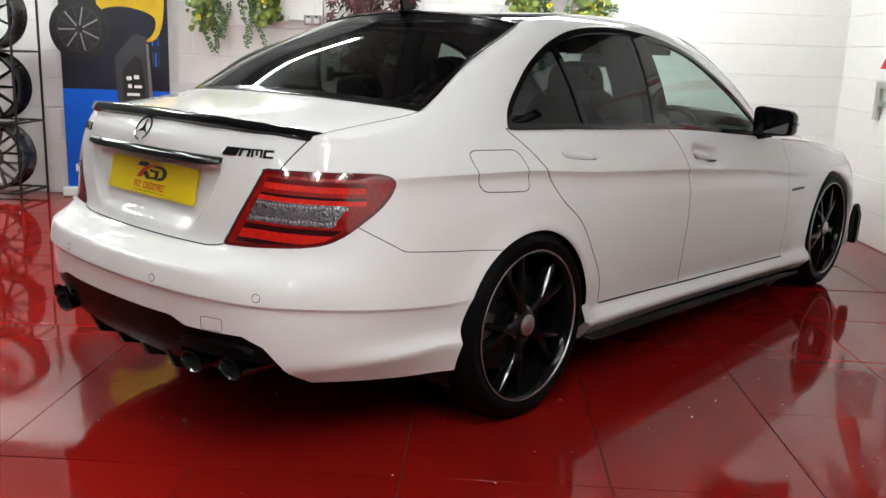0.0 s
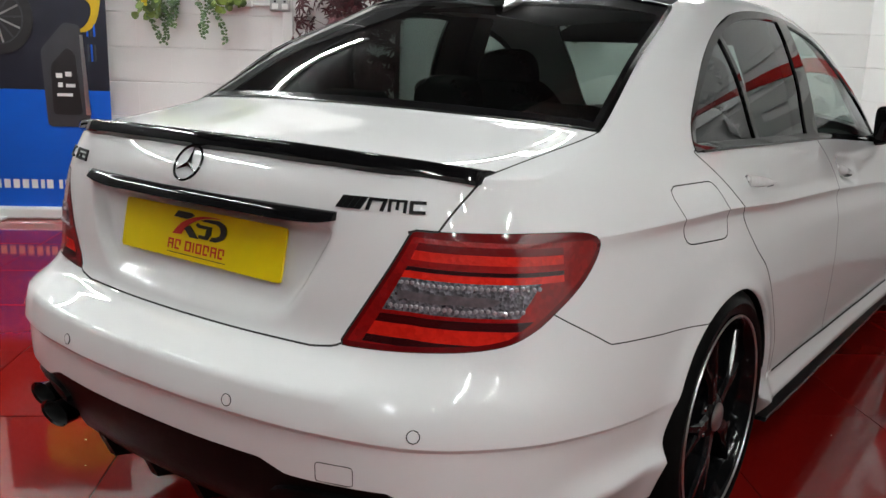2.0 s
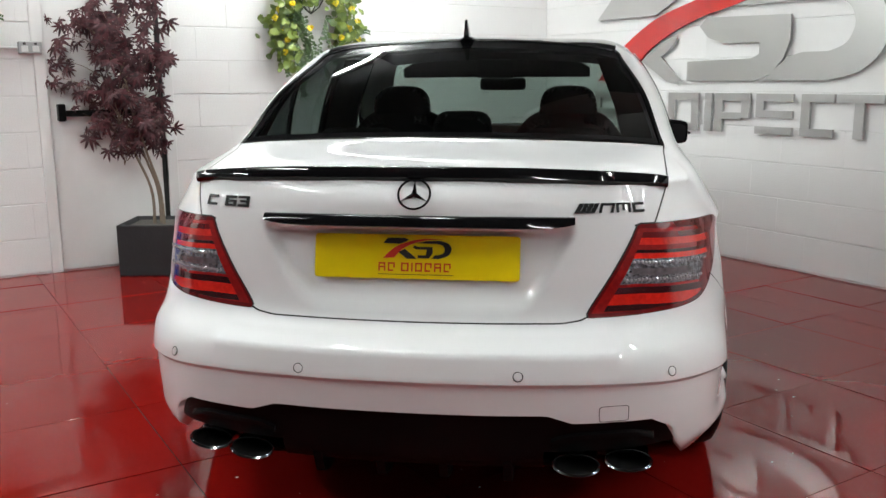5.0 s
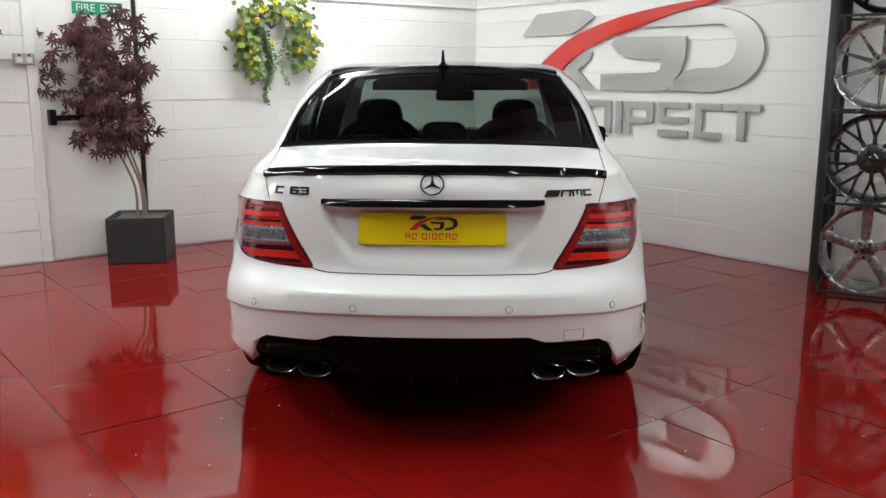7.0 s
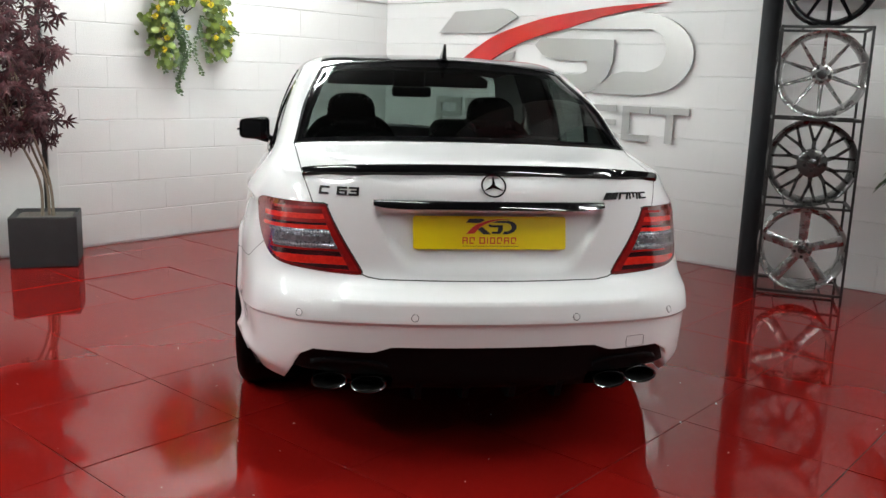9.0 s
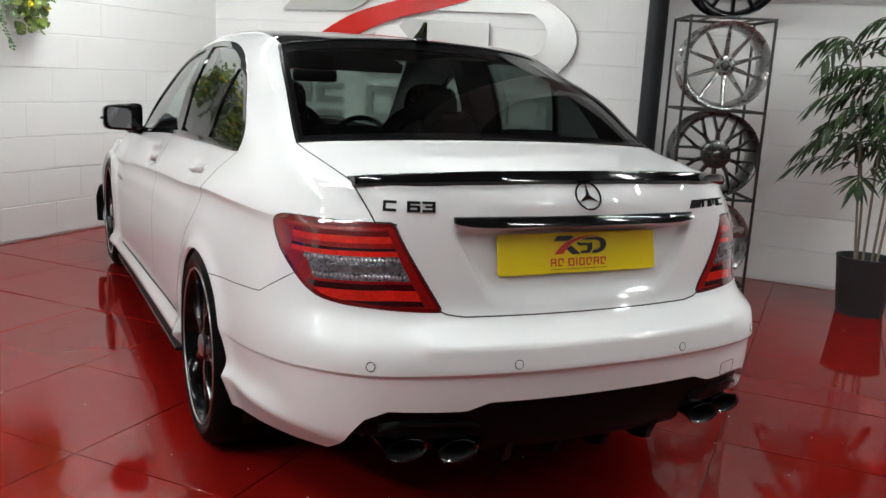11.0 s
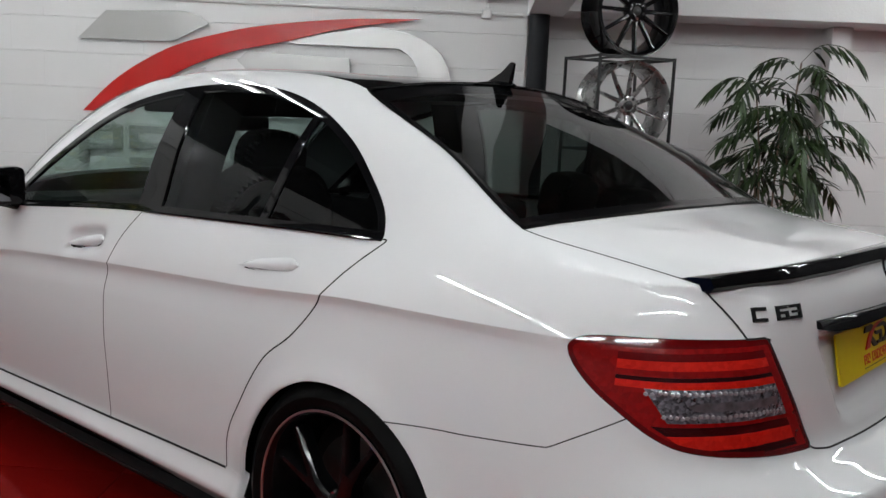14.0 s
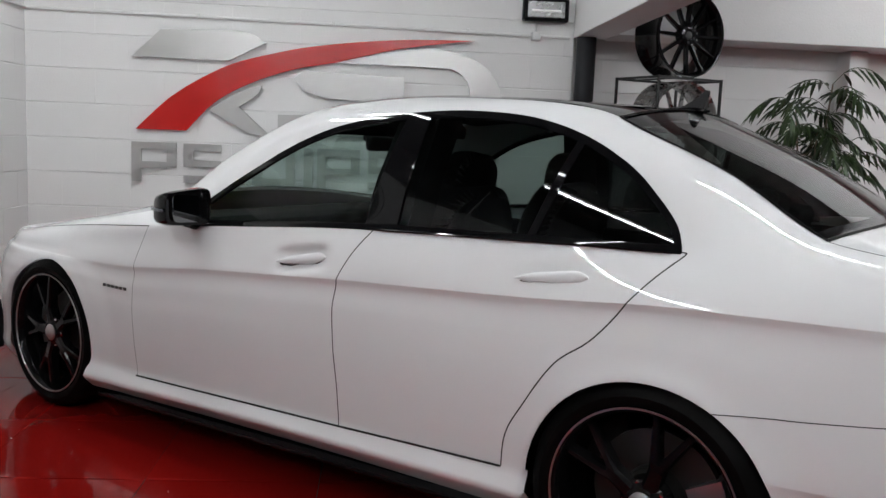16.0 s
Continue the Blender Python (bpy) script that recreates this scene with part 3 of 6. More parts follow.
def f_arch(cy):
    return lambda x, y, z, u, v: np.where((x > .5) & (v < 10), np.hypot(y - cy, z - ARCH_Z) - ARCH_R, .5)


def f_diff(x, y, z, u, v):
    return np.where(u < 4.6, z - np.interp(x, (0, .335, .395, .585, .635, .662, .70), (.456, .456, .436, .434, .405, .355, .20)), .5)


def f_bumper(x, y, z, u, v):
    """Above or below the joint between the rear bumper and lid, lamp and wing."""
    return np.where(u < 8, z - np.interp(u, (0, 1.6, 1.9, 2.05, 3, 4, 4.5, 5.13, 6.13, 6.6, 8), (.650, .653, .660, .672, .685, .70, .738, .657, .634, .618, .60)), .5)


def f_lamp(x, y, z, u, v):
    return poly_sd(lamp_s(u), np.where(v > 10.5, 2.0, z), LAMP_M)


def f_lid(x, y, z, u, v):
    return np.where((y < .2), x - np.interp(z, (.60, .66, .675, .888, .985, 1.046, 1.1), (.42, .447, .455, .585, .622, .652, .652)), .5)


def f_dlo(x, y, z, u, v):
    return np.where((x > .45) & (v > 9.5), poly_sd(y, z, DLO), .5)


def f_dlo_in(x, y, z, u, v):
    return f_dlo(x, y, z, u, v) + .020


def f_fuel(x, y, z, u, v):
    return np.where(v < 11, poly_sd(y, z, FUEL), .5)


def f_sill(x, y, z, u, v):
    return z - np.interp(y, (.3, .42, 1.05, 2.15, 2.4), (.338, .334, .304, .262, .255))


def f_b_rear(x, y, z, u, v):
    return y - np.interp(z, (.94, 1.34), (.915, .885))


def f_b_front(x, y, z, u, v):
    return y - np.interp(z, (.94, 1.34), (1.045, .975))


def f_q_rear(x, y, z, u, v):
    return y - np.interp(z, (.98, 1.27), (.418, .322))


def f_q_front(x, y, z, u, v):
    return y - np.interp(z, (.98, 1.27), (.444, .346))


def lamp_top(u):
    return np.interp(u, (2, 2.8, 5), (.885, .888, .872))


def f_band(k):
    return lambda x, y, z, u, v: np.where((u > 1.5) & (u < 5.5) & (v < 10.5), z - (lamp_top(u) - k), .5)


def f_lamp_end(x, y, z, u, v):
    """The slanting outer end of the lamp's inner bands."""
    return np.where((u > 1.5) & (u < 6), lamp_s(u) - .988 + np.maximum(lamp_top(u) - z - .11, 0) * 2.0, .5)


def f_clear_end(x, y, z, u, v):
    return np.where((u > 1.5) & (u < 6), lamp_s(u) - .912 - (z - .775) * .93, .5)


def f_lamp_start(x, y, z, u, v):
    """The inner end of the lamp's bands, a little outside the lid's edge."""
    return np.where((u > 1.5) & (u < 6), lamp_s(u) - np.interp(z, (.672, .888), (.500, .652)), .5)


shell = build_skin()
shell.a[:, 0] = np.maximum(shell.a[:, 0], 0)
on_side = lambda line: (lambda x, y, z, u, v: np.where((x > .5) & (v < 12.5), line_side(y, z, line), .5))  # noqa: E731
for field in (f_arch(0), f_arch(ARCH_F), f_diff, f_bumper, f_lamp, f_lid, f_dlo, f_dlo_in, f_fuel, on_side(REAR_DOOR_EDGE), on_side(MID_DOOR_EDGE),
              on_side(FRONT_DOOR_EDGE), f_sill, f_b_rear, f_b_front, f_q_rear, f_q_front,
              lambda x, y, z, u, v: f_lamp(x, y, z, u, v) + .010,
              *(f_band(k) for k in (.007, .016, .030, .047, .059, .067, .080, .142, .149, .166, .192, .207)),
              lambda x, y, z, u, v: v - I_BASE, lambda x, y, z, u, v: v - I_CROWN, lambda x, y, z, u, v: u - 4, lambda x, y, z, u, v: u - 12,
              f_lamp_end, f_clear_end, f_lamp_start, lambda x, y, z, u, v: v - I_EDGE,
              lambda x, y, z, u, v: u - 13.0, lambda x, y, z, u, v: np.where(u < 4.2, v - 14.15, .5), lambda x, y, z, u, v: np.where(u < 4.2, v - 12.12, .5), lambda x, y, z, u, v: np.where(v > 11.9, u - 3.72, .5), lambda x, y, z, u, v: np.where(u < 4.6, z - .345, .5), lambda x, y, z, u, v: np.where(u < 4.6, z - .285, .5), lambda x, y, z, u, v: np.where(u < 4.6, x - .33, .5), lambda x, y, z, u, v: y - 2.30):
    shell.cut(field)

C = shell.a[shell.t].mean(axis=1)
cx, cy_, cz, cu, cv = (C[:, k] for k in range(5))
val = lambda f: f(cx, cy_, cz, cu, cv)  # noqa: E731
lab = np.full(len(C), "body_shell", dtype=object)
door_zone = (val(on_side(REAR_DOOR_EDGE)) > 0) & (val(on_side(FRONT_DOOR_EDGE)) < 0) & (val(f_sill) > 0) & (cz < np.interp(cy_, DLO[:25, 0], DLO[:25, 1]) + .004) & (cx > .5) & (cy_ > -.1) & (cy_ < 2.4)
lab[(cy_ > 2.0) & (cv < I_EDGE)] = "front_wing"
lab[door_zone & (val(on_side(MID_DOOR_EDGE)) < 0)] = "rear_door"
lab[door_zone & (val(on_side(MID_DOOR_EDGE)) >= 0)] = "front_door"
lab[(val(f_sill) < 0) & (cy_ > .05) & (cy_ < 2.7) & (cx > .5)] = "sill_panel"
lab[(cv > I_EDGE) & (cv < I_BASE) & (cu > 10.9) & (val(f_dlo) > 0)] = "bonnet"
lab[(cu > 13.0) & (cz < .70) & (cv < I_EDGE)] = "front_bumper"
lab[(val(f_lid) < 0) & (val(f_bumper) > 0) & (cv < I_BASE) & (cy_ < .2)] = "boot_lid"
lab[(val(f_bumper) < 0) & (cu < 7) & (cy_ < 0)] = "rear_bumper"
lab[(val(f_diff) < 0)] = "diffuser"
lab[(val(f_diff) < 0) & (cz < np.where(cx > .33, .345, .285))] = ""
inlamp = val(f_lamp) < 0
drop = lamp_top(cu) - cz
deep = (val(f_lamp) + .010 < 0)
lab[inlamp] = "lamp_edge"
lab[inlamp & deep] = "lamp_red"
inner = inlamp & deep & (val(f_lamp_end) < 0) & (val(f_lamp_start) > 0)
lab[inlamp & deep & (drop < .007)] = "lamp_edge"
for lo, hi, key in ((.007, .016, "lamp_red"), (.016, .030, "lamp_edge"), (.030, .047, "lamp_bright"), (.047, .059, "lamp_red"), (.059, .067, "lamp_dark"), (.067, .080, "lamp_bright"),
                    (.149, .166, "lamp_dark"), (.166, .192, "lamp_bright"), (.192, .207, "lamp_dark")):
    lab[inner & (drop >= lo) & (drop < hi)] = key
lab[inner & (drop >= .080) & (drop < .142) & (val(f_clear_end) < 0)] = "lamp_clear"
lab[(lab == "body_shell") & (cv > 11.9) & (cu > 4) & (cy_ < .65)] = "pillar_skin"
lab[cv > I_CROWN] = "roof"
lab[(cv > I_BASE) & (cv < I_CROWN) & (cu < 4)] = "rear_window"
lab[(cv > I_BASE) & (cv < I_CROWN) & (cu < 4) & ((cv > 14.15) | (cu > 3.72) | (cv < 12.12))] = "rear_frit"
lab[(cv > I_BASE) & (cv < I_CROWN) & (cu > 12)] = "windscreen"
dlo_here = val(f_dlo) < 0
lab[dlo_here] = "window_trim"
pane = val(f_dlo_in) < 0
lab[dlo_here & pane & (val(f_b_front) > 0)] = "front_glass"
lab[dlo_here & pane & (val(f_b_rear) < 0) & (val(f_q_front) > 0)] = "rear_glass"
lab[dlo_here & pane & (val(f_q_rear) < 0)] = "quarter_glass"
lab[val(f_fuel) < 0] = "fuel_flap"
hole = (val(f_arch(0)) < 0) | (val(f_arch(ARCH_F)) < 0)
lab[hole] = ""

car = thing("car", "white four-door saloon, black roof and tinted glass, on red floor", "car")


def side_bend():
    """An even bend through all the side glass: its normal as a function of (y, z)."""
    i = np.unique(shell.t[np.isin(lab, ["front_glass", "rear_glass", "quarter_glass"])])
    a = shell.a[i]
    base = lambda y, z: np.c_[np.ones_like(y), y, z, y * y, y * z]  # noqa: E731
    k = np.linalg.lstsq(base(a[:, 1], a[:, 2]), a[:, 5:8], rcond=None)[0]

    def at(y, z):
        n = base(y, z) @ k
        return n / np.linalg.norm(n, axis=1)[:, None]
    return at


glass_bend = side_bend()


def panel(name, keys, sides, material, parent, label="", push=0.0, rim=0.0, fair=False):
    """Makes one mesh out of the skin's pieces with these labels. sides: (1,), (-1,) or both. rim: depth of the turned-in edge."""
    sel = np.isin(lab, keys)
    tri = shell.t[sel]
    used, inv = np.unique(tri, return_inverse=True)
    tri = inv.reshape(-1, 3)
    p, n = shell.a[used, :3].copy(), shell.a[used, 5:8].copy()
    n /= np.maximum(np.linalg.norm(n, axis=1), 1e-9)[:, None]
    p += n * push
    if fair:                                                 # pressed glass bends evenly
        n = glass_bend(p[:, 1], p[:, 2])
    if rim:
        e = np.sort(np.vstack([tri[:, (0, 1)], tri[:, (1, 2)], tri[:, (2, 0)]]), axis=1)
        ee = np.vstack([tri[:, (0, 1)], tri[:, (1, 2)], tri[:, (2, 0)]])
        uq, first, cnt = np.unique(e, axis=0, return_index=True, return_counts=True)
        border = ee[first[cnt == 1]]
        border = border[(p[border, 0] > 1e-4).any(axis=1)]
        bv = np.unique(border)
        back = dict(zip(bv.tolist(), range(len(p), len(p) + len(bv))))
        p = np.vstack([p, p[bv] - n[bv] * rim])
        n = np.vstack([n, n[bv]])
        more = []
        for i, j in border.tolist():
            more += [(j, i, back[i]), (j, back[i], back[j])]
        tri = np.vstack([tri, np.array(more)])
    ps, ns, ts, off = [], [], [], 0
    for s in sides:
        k = np.array((s, 1, 1))
        ps.append(p * k), ns.append(n * k)
        ts.append((tri if s > 0 else tri[:, ::-1]) + off)
        off += len(p)
    me = mesh_of(name, np.vstack(ps), np.vstack(ts), material, True, np.vstack(ns))
    return part_mesh(name, me, parent, label)


def seams(name, pairs, width, material, parent, lift=.0006, sides=(1, -1)):
    """Dark joints: narrow strips that follow the border between two labels of the skin."""
    t, l = shell.t, lab
    e = np.vstack([t[:, (0, 1)], t[:, (1, 2)], t[:, (2, 0)]])
    own = np.tile(np.arange(len(t)), 3)
    key = np.sort(e, axis=1)
    order = np.lexsort((key[:, 1], key[:, 0]))
    key, own = key[order], own[order]
    same = (key[1:] == key[:-1]).all(axis=1)
    a, b = own[:-1][same], own[1:][same]
    ed = key[:-1][same]
    la, lb = l[a].astype(str), l[b].astype(str)
    hit = np.zeros(len(ed), bool)
    for p, q in pairs:
        hit |= ((la == p) & (lb == q)) | ((la == q) & (lb == p))
    vs, fs = [], []
    for s in sides:
        k = np.array((s, 1, 1))
        for i, j in ed[hit]:
            p, q = shell.a[i, :3], shell.a[j, :3]
            n = shell.a[i, 5:8] + shell.a[j, 5:8]
            n = n / max(np.linalg.norm(n), 1e-9)
            d = q - p
            ln = np.linalg.norm(d)
            if ln < 1e-5:
                continue
            d = d / ln
            w = np.cross(n, d) * width / 2
            x = d * min(width * .3, .002)
            o = len(vs)
            vs += [(p - x - w + n * lift) * k, (q + x - w + n * lift) * k, (q + x + w + n * lift) * k, (p - x + w + n * lift) * k]
            fs.append((o, o + 1, o + 2, o + 3) if s > 0 else (o + 3, o + 2, o + 1, o))
    return part_mesh(name, mesh_of(name, vs, fs, material, False), parent)


panel("body_shell", ["body_shell", "pillar_skin"], (1, -1), M_PAINT, car, rim=.012)
for s in (1, -1):
    panel("pillar_trim", ["pillar_skin"], (s,), M_CABIN, car, push=-.028)
panel("roof", ["roof"], (1, -1), M_GLOSSBLACK, car, "gloss black roof panel")
panel("boot_lid", ["boot_lid"], (1, -1), M_PAINT, car, "white boot lid with plate recess", rim=.012)
panel("rear_bumper", ["rear_bumper"], (1, -1), M_PAINT, car, "white rear bumper with parking sensors", rim=.03)
panel("front_bumper", ["front_bumper"], (1, -1), M_PAINT, car)
panel("diffuser", ["diffuser"], (1, -1), M_SATIN, car, "black plastic rear diffuser", push=-.02, rim=.02)
panel("bonnet", ["bonnet"], (1, -1), M_PAINT, car, rim=.012)
panel("rear_window", ["rear_window"], (1, -1), M_GLASS, car, "dark tinted rear window", push=-.002)
panel("window_border", ["rear_frit"], (1, -1), M_TRIM, car, "black painted border of the rear window", push=-.002)
panel("windscreen", ["windscreen"], (1, -1), M_GLASS_FRONT, car, "windscreen glass")
doors = {}
for s in (1, -1):
    panel("front_wing", ["front_wing"], (s,), M_PAINT, car, rim=.02)
    panel("sill_panel", ["sill_panel"], (s,), M_PAINT, car, "white sill extension", push=.004, rim=.03)
    for kind in ("rear", "front"):
        doors[s, kind] = panel(kind + "_door", [kind + "_door"], (s,), M_PAINT, car, rim=.012)
        panel("window_glass", [kind + "_glass"], (s,), M_GLASS_SIDE if kind == "front" else M_GLASS_REAR, doors[s, kind], "tinted side glass", push=-.004, fair=True)
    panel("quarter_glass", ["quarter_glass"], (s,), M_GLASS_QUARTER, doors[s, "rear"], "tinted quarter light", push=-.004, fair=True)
    panel("window_trim", ["window_trim"], (s,), M_PIANO, car, "gloss black window surround", push=.002, rim=.012)
    lamp = panel("tail_light", ["lamp_red"], (s,), M_REDLENS, car, "red wraparound tail light")
    panel("lens_edge", ["lamp_edge"], (s,), M_REDEDGE, lamp, "deep red lens border")
    panel("dark_band", ["lamp_dark"], (s,), M_REDDARK, lamp, "dark red lens band")
    panel("bright_band", ["lamp_bright"], (s,), M_REDBRIGHT, lamp, "bright red light guide")
    panel("clear_band", ["lamp_clear"], (s,), M_CLEAR, lamp, "clear reversing light strip")
panel("fuel_flap", ["fuel_flap"], (1,), M_PAINT, car, "white fuel filler flap", rim=.01)
panel("wing_patch", ["fuel_flap"], (-1,), M_PAINT, car)
seams("shut_line", [("boot_lid", "body_shell"), ("boot_lid", "pillar_skin"), ("boot_lid", "lamp_edge"), ("boot_lid", "rear_bumper")], .0042, M_DARK, car)
seams("door_gap", [("rear_door", "body_shell"), ("rear_door", "front_door"), ("bonnet", "front_wing"), ("bonnet", "body_shell")], .0042, M_DARK, car)
for s in (1, -1):
    # joint over the sill, drawn wider to include the shadow along it
    seams("sill_gap", [("front_door", "sill_panel"), ("rear_door", "sill_panel")], .007, M_DARK, car, lift=.0052, sides=(s,))
    seams("wing_gap", [("front_door", "front_wing")], .0022, M_DARK, car, sides=(s,))
    seams("bumper_joint", [("rear_bumper", "body_shell")], .0026, M_DARK, car, sides=(s,))
    seams("lamp_gap", [("rear_bumper", "lamp_edge"), ("body_shell", "lamp_edge")], .0014, M_DARK, car, sides=(s,))
seams("nose_joint", [("front_bumper", "front_wing")], .0028, M_DARK, car)
seams("flap_gap", [("fuel_flap", "body_shell")], .003, M_DARK, car, sides=(1,))
seams("rear_glass_seal", [("rear_frit", "body_shell"), ("rear_frit", "pillar_skin"), ("rear_frit", "boot_lid"), ("rear_frit", "roof")], .012, M_RUBBER, car, lift=.002)
seams("front_glass_seal", [("windscreen", "body_shell"), ("windscreen", "roof"), ("windscreen", "bonnet")], .012, M_RUBBER, car, lift=.002)


def lamp_point(s, z):
    """A place and its outward direction on the lamp's face."""
    sel = (shell.a[:, 3] > 1.5) & (shell.a[:, 3] < 5.5) & (shell.a[:, 4] < 10.5)
    a = shell.a[sel]
    d = (lamp_s(a[:, 3]) - s) ** 2 + (a[:, 2] - z) ** 2
    near = np.argsort(d)[:4]
    w = 1 / (d[near] + 1e-7)
    v = (a[near] * w[:, None]).sum(axis=0) / w.sum()
    return v[:3], v[5:8] / np.linalg.norm(v[5:8])


# rows of reversing-light cells and the dark insert between them
cell = bmesh.new()
bmesh.ops.create_icosphere(cell, subdivisions=1, radius=1)
for v in cell.verts:
    v.co = Vector((v.co.x * .0052, v.co.y * .0022, v.co.z * .0050))
cell_me = bpy.data.meshes.new("light_cell")
cell.to_mesh(cell_me)
cell.free()
cell_me.materials.append(M_LED)
lamps = [o for o in car.children if o.name.startswith("tail_light")]
for sgn, lampo in zip((1, -1), lamps):
    for drop_z, s0, s1 in ((.090, .600, .930), (.130, .572, .892)):
        for sv in np.arange(s0, s1, .0136):
            uu = np.interp(sv, (0, .27, .46, .66, .84, 1.07), (0, 1, 2, 3, 4, 5))
            p, n = lamp_point(sv, lamp_top(uu) - drop_z)
            ob = part_mesh("light_cell", cell_me, lampo)
            ob.matrix_basis = pose(sgn * p[0], p[1], p[2], 0, 0, sgn * math.degrees(math.atan2(n[0], -n[1])))
    bm = bmesh.new()
    prof = []
    for sv in np.linspace(.59, .83, 14):
        uu = np.interp(sv, (0, .27, .46, .66, .84, 1.07), (0, 1, 2, 3, 4, 5))
        p, n = lamp_point(sv, lamp_top(uu) - .112)
        h = .0085 * np.interp(sv, (.59, .72, .80, .83), (.9, 1.0, 1.1, .25))
        prof.append([bm.verts.new((sgn * (p[0] + n[0] * .0012), p[1] + n[1] * .0012, p[2] + k * h)) for k in (-1, 1)])
    for a, b in zip(prof, prof[1:]):
        bm.faces.new((a[0], a[1], b[1], b[0]))
    part("grey_insert", bm, M_INSERT, lampo, "smoked grey lens insert")


# ---------------------------------------------------------------- the car's wheels and fittings
HUB_Z = .333


def wheel_mesh(parent):
    """Low tyre, black alloy with five forked spokes, disc and caliper. The axle lies along x, outside at +x."""
    R, W, RIM = .331, .25, .262
    tyre = spin([(RIM - .012, -W / 2 + .02), (RIM + .010, -W / 2), (RIM + .028, -W / 2 - .004), (R - .014, -W / 2 + .008), (R - .003, -W / 2 + .028), (R, -W / 2 + .06),
                 (R, W / 2 - .06), (R - .003, W / 2 - .030), (R - .012, W / 2 - .012), (RIM + .030, W / 2 + .003), (RIM + .012, W / 2 + .001), (RIM - .012, W / 2 - .02)], 80, closed=True)
    part("tyre", tyre, M_RUBBER, parent, "low-profile black tyre", smooth=True)
    o = W / 2 - .004
    rim = spin([(RIM, o), (RIM - .008, o + .002), (RIM - .014, o - .004), (RIM - .020, o - .030), (RIM - .033, o - .09), (RIM - .04, -W / 2 + .02), (RIM - .005, -W / 2 + .005), (RIM + .004, -W / 2 + .02), (RIM - .02, 0), (RIM + .002, o - .01)], 80, closed=True)
    part("rim", rim, M_ALLOYBLACK, parent, "black alloy rim", smooth=True)
    lip = spin([(RIM + .001, o + .002), (RIM, o + .005), (RIM - .0035, o + .005), (RIM - .005, o + .002), (RIM - .003, o)], 80, closed=True)
    part("rim_lip", lip, M_SILVER, parent, "bare metal rim edge", smooth=True)
    f0 = o - .020

    def bar(p, q, w0, w1, d, x0, x1):
        bm = bmesh.new()
        a, b = Vector((0, *p)), Vector((0, *q))
        t = (b - a).normalized()
        sd = Vector((0, -t.z, t.y))
        ring = []
        for c, w, x in ((a, w0, x0), (a.lerp(b, .5), (w0 + w1) * .47, (x0 + x1) / 2), (b, w1, x1)):
            ring.append([bm.verts.new(c + sd * k * w / 2 + Vector((xx, 0, 0))) for k, xx in ((-1, x - d), (-1, x - .009), (-.55, x), (.55, x), (1, x - .009), (1, x - d))])
        for r1, r2 in zip(ring, ring[1:]):
            for k in range(6):
                bm.faces.new((r1[k], r1[(k + 1) % 6], r2[(k + 1) % 6], r2[k]))
        bm.faces.new(ring[0]), bm.faces.new(ring[-1][::-1])
        return bm

    at = lambda r, a: (r * math.cos(a), r * math.sin(a))  # noqa: E731
    for k in range(5):
        a = math.pi / 2 + k * 2 * math.pi / 5
        part("spoke", bar(at(.03, a), at(.125, a), .052, .040, .045, f0 + .004, f0 + .008), M_ALLOYBLACK, parent)
        for side in (-1, 1):
            e = a + side * .225
            part("spoke_fork", bar(at(.108, a + side * .06), at(RIM - .015, e), .030, .020, .04, f0 + .0075, f0 - .002), M_ALLOYBLACK, parent)
    hub = spin([(.07, f0 - .05), (.066, f0 - .010), (.05, f0 + .004), (.037, f0 + .008), (.036, f0 + .002), (0, f0 + .002)], 32)
    part("hub", hub, M_ALLOYBLACK, parent, smooth=True)
    cap = spin([(.036, f0 + .001), (.036, f0 + .011), (.030, f0 + .015), (0, f0 + .016)], 32)
    part("centre_cap", cap, M_SILVER, parent, "silver centre cap", smooth=True)
    for k in range(5):
        a = math.pi / 2 + (k + .5) * 2 * math.pi / 5
        part("wheel_bolt", spin([(.009, f0 - .03), (.009, f0 - .006), (.006, f0 - .003), (0, f0 - .003)], 10), M_CHROME, parent, m=Matrix.Translation((0, .056 * math.cos(a), .056 * math.sin(a))))


def brake(parent, m, lean):
    disc = spin([(.168, .0), (.18, .002), (.18, .028), (.168, .03), (.085, .03), (.08, .05), (0, .05)], 48)
    part("brake_disc", disc, M_DISC, parent, "steel brake disc", m=m, smooth=True)
    bm = bmesh.new()
    for k in range(7):
        vs = []
        for a in (lean + k * .12, lean + (k + 1) * .12):
            for r, x in ((.105, -.02), (.205, -.02), (.205, .062), (.105, .062)):
                vs.append(bm.verts.new((x, r * math.cos(a), r * math.sin(a))))
        for q in ((0, 1, 2, 3), (7, 6, 5, 4), (0, 4, 5, 1), (1, 5, 6, 2), (2, 6, 7, 3), (3, 7, 4, 0)):
            bm.faces.new([vs[i] for i in q])
    bmesh.ops.remove_doubles(bm, verts=bm.verts, dist=1e-5)
    part("brake_caliper", bm, M_SILVER, parent, "silver brake caliper", m=m)


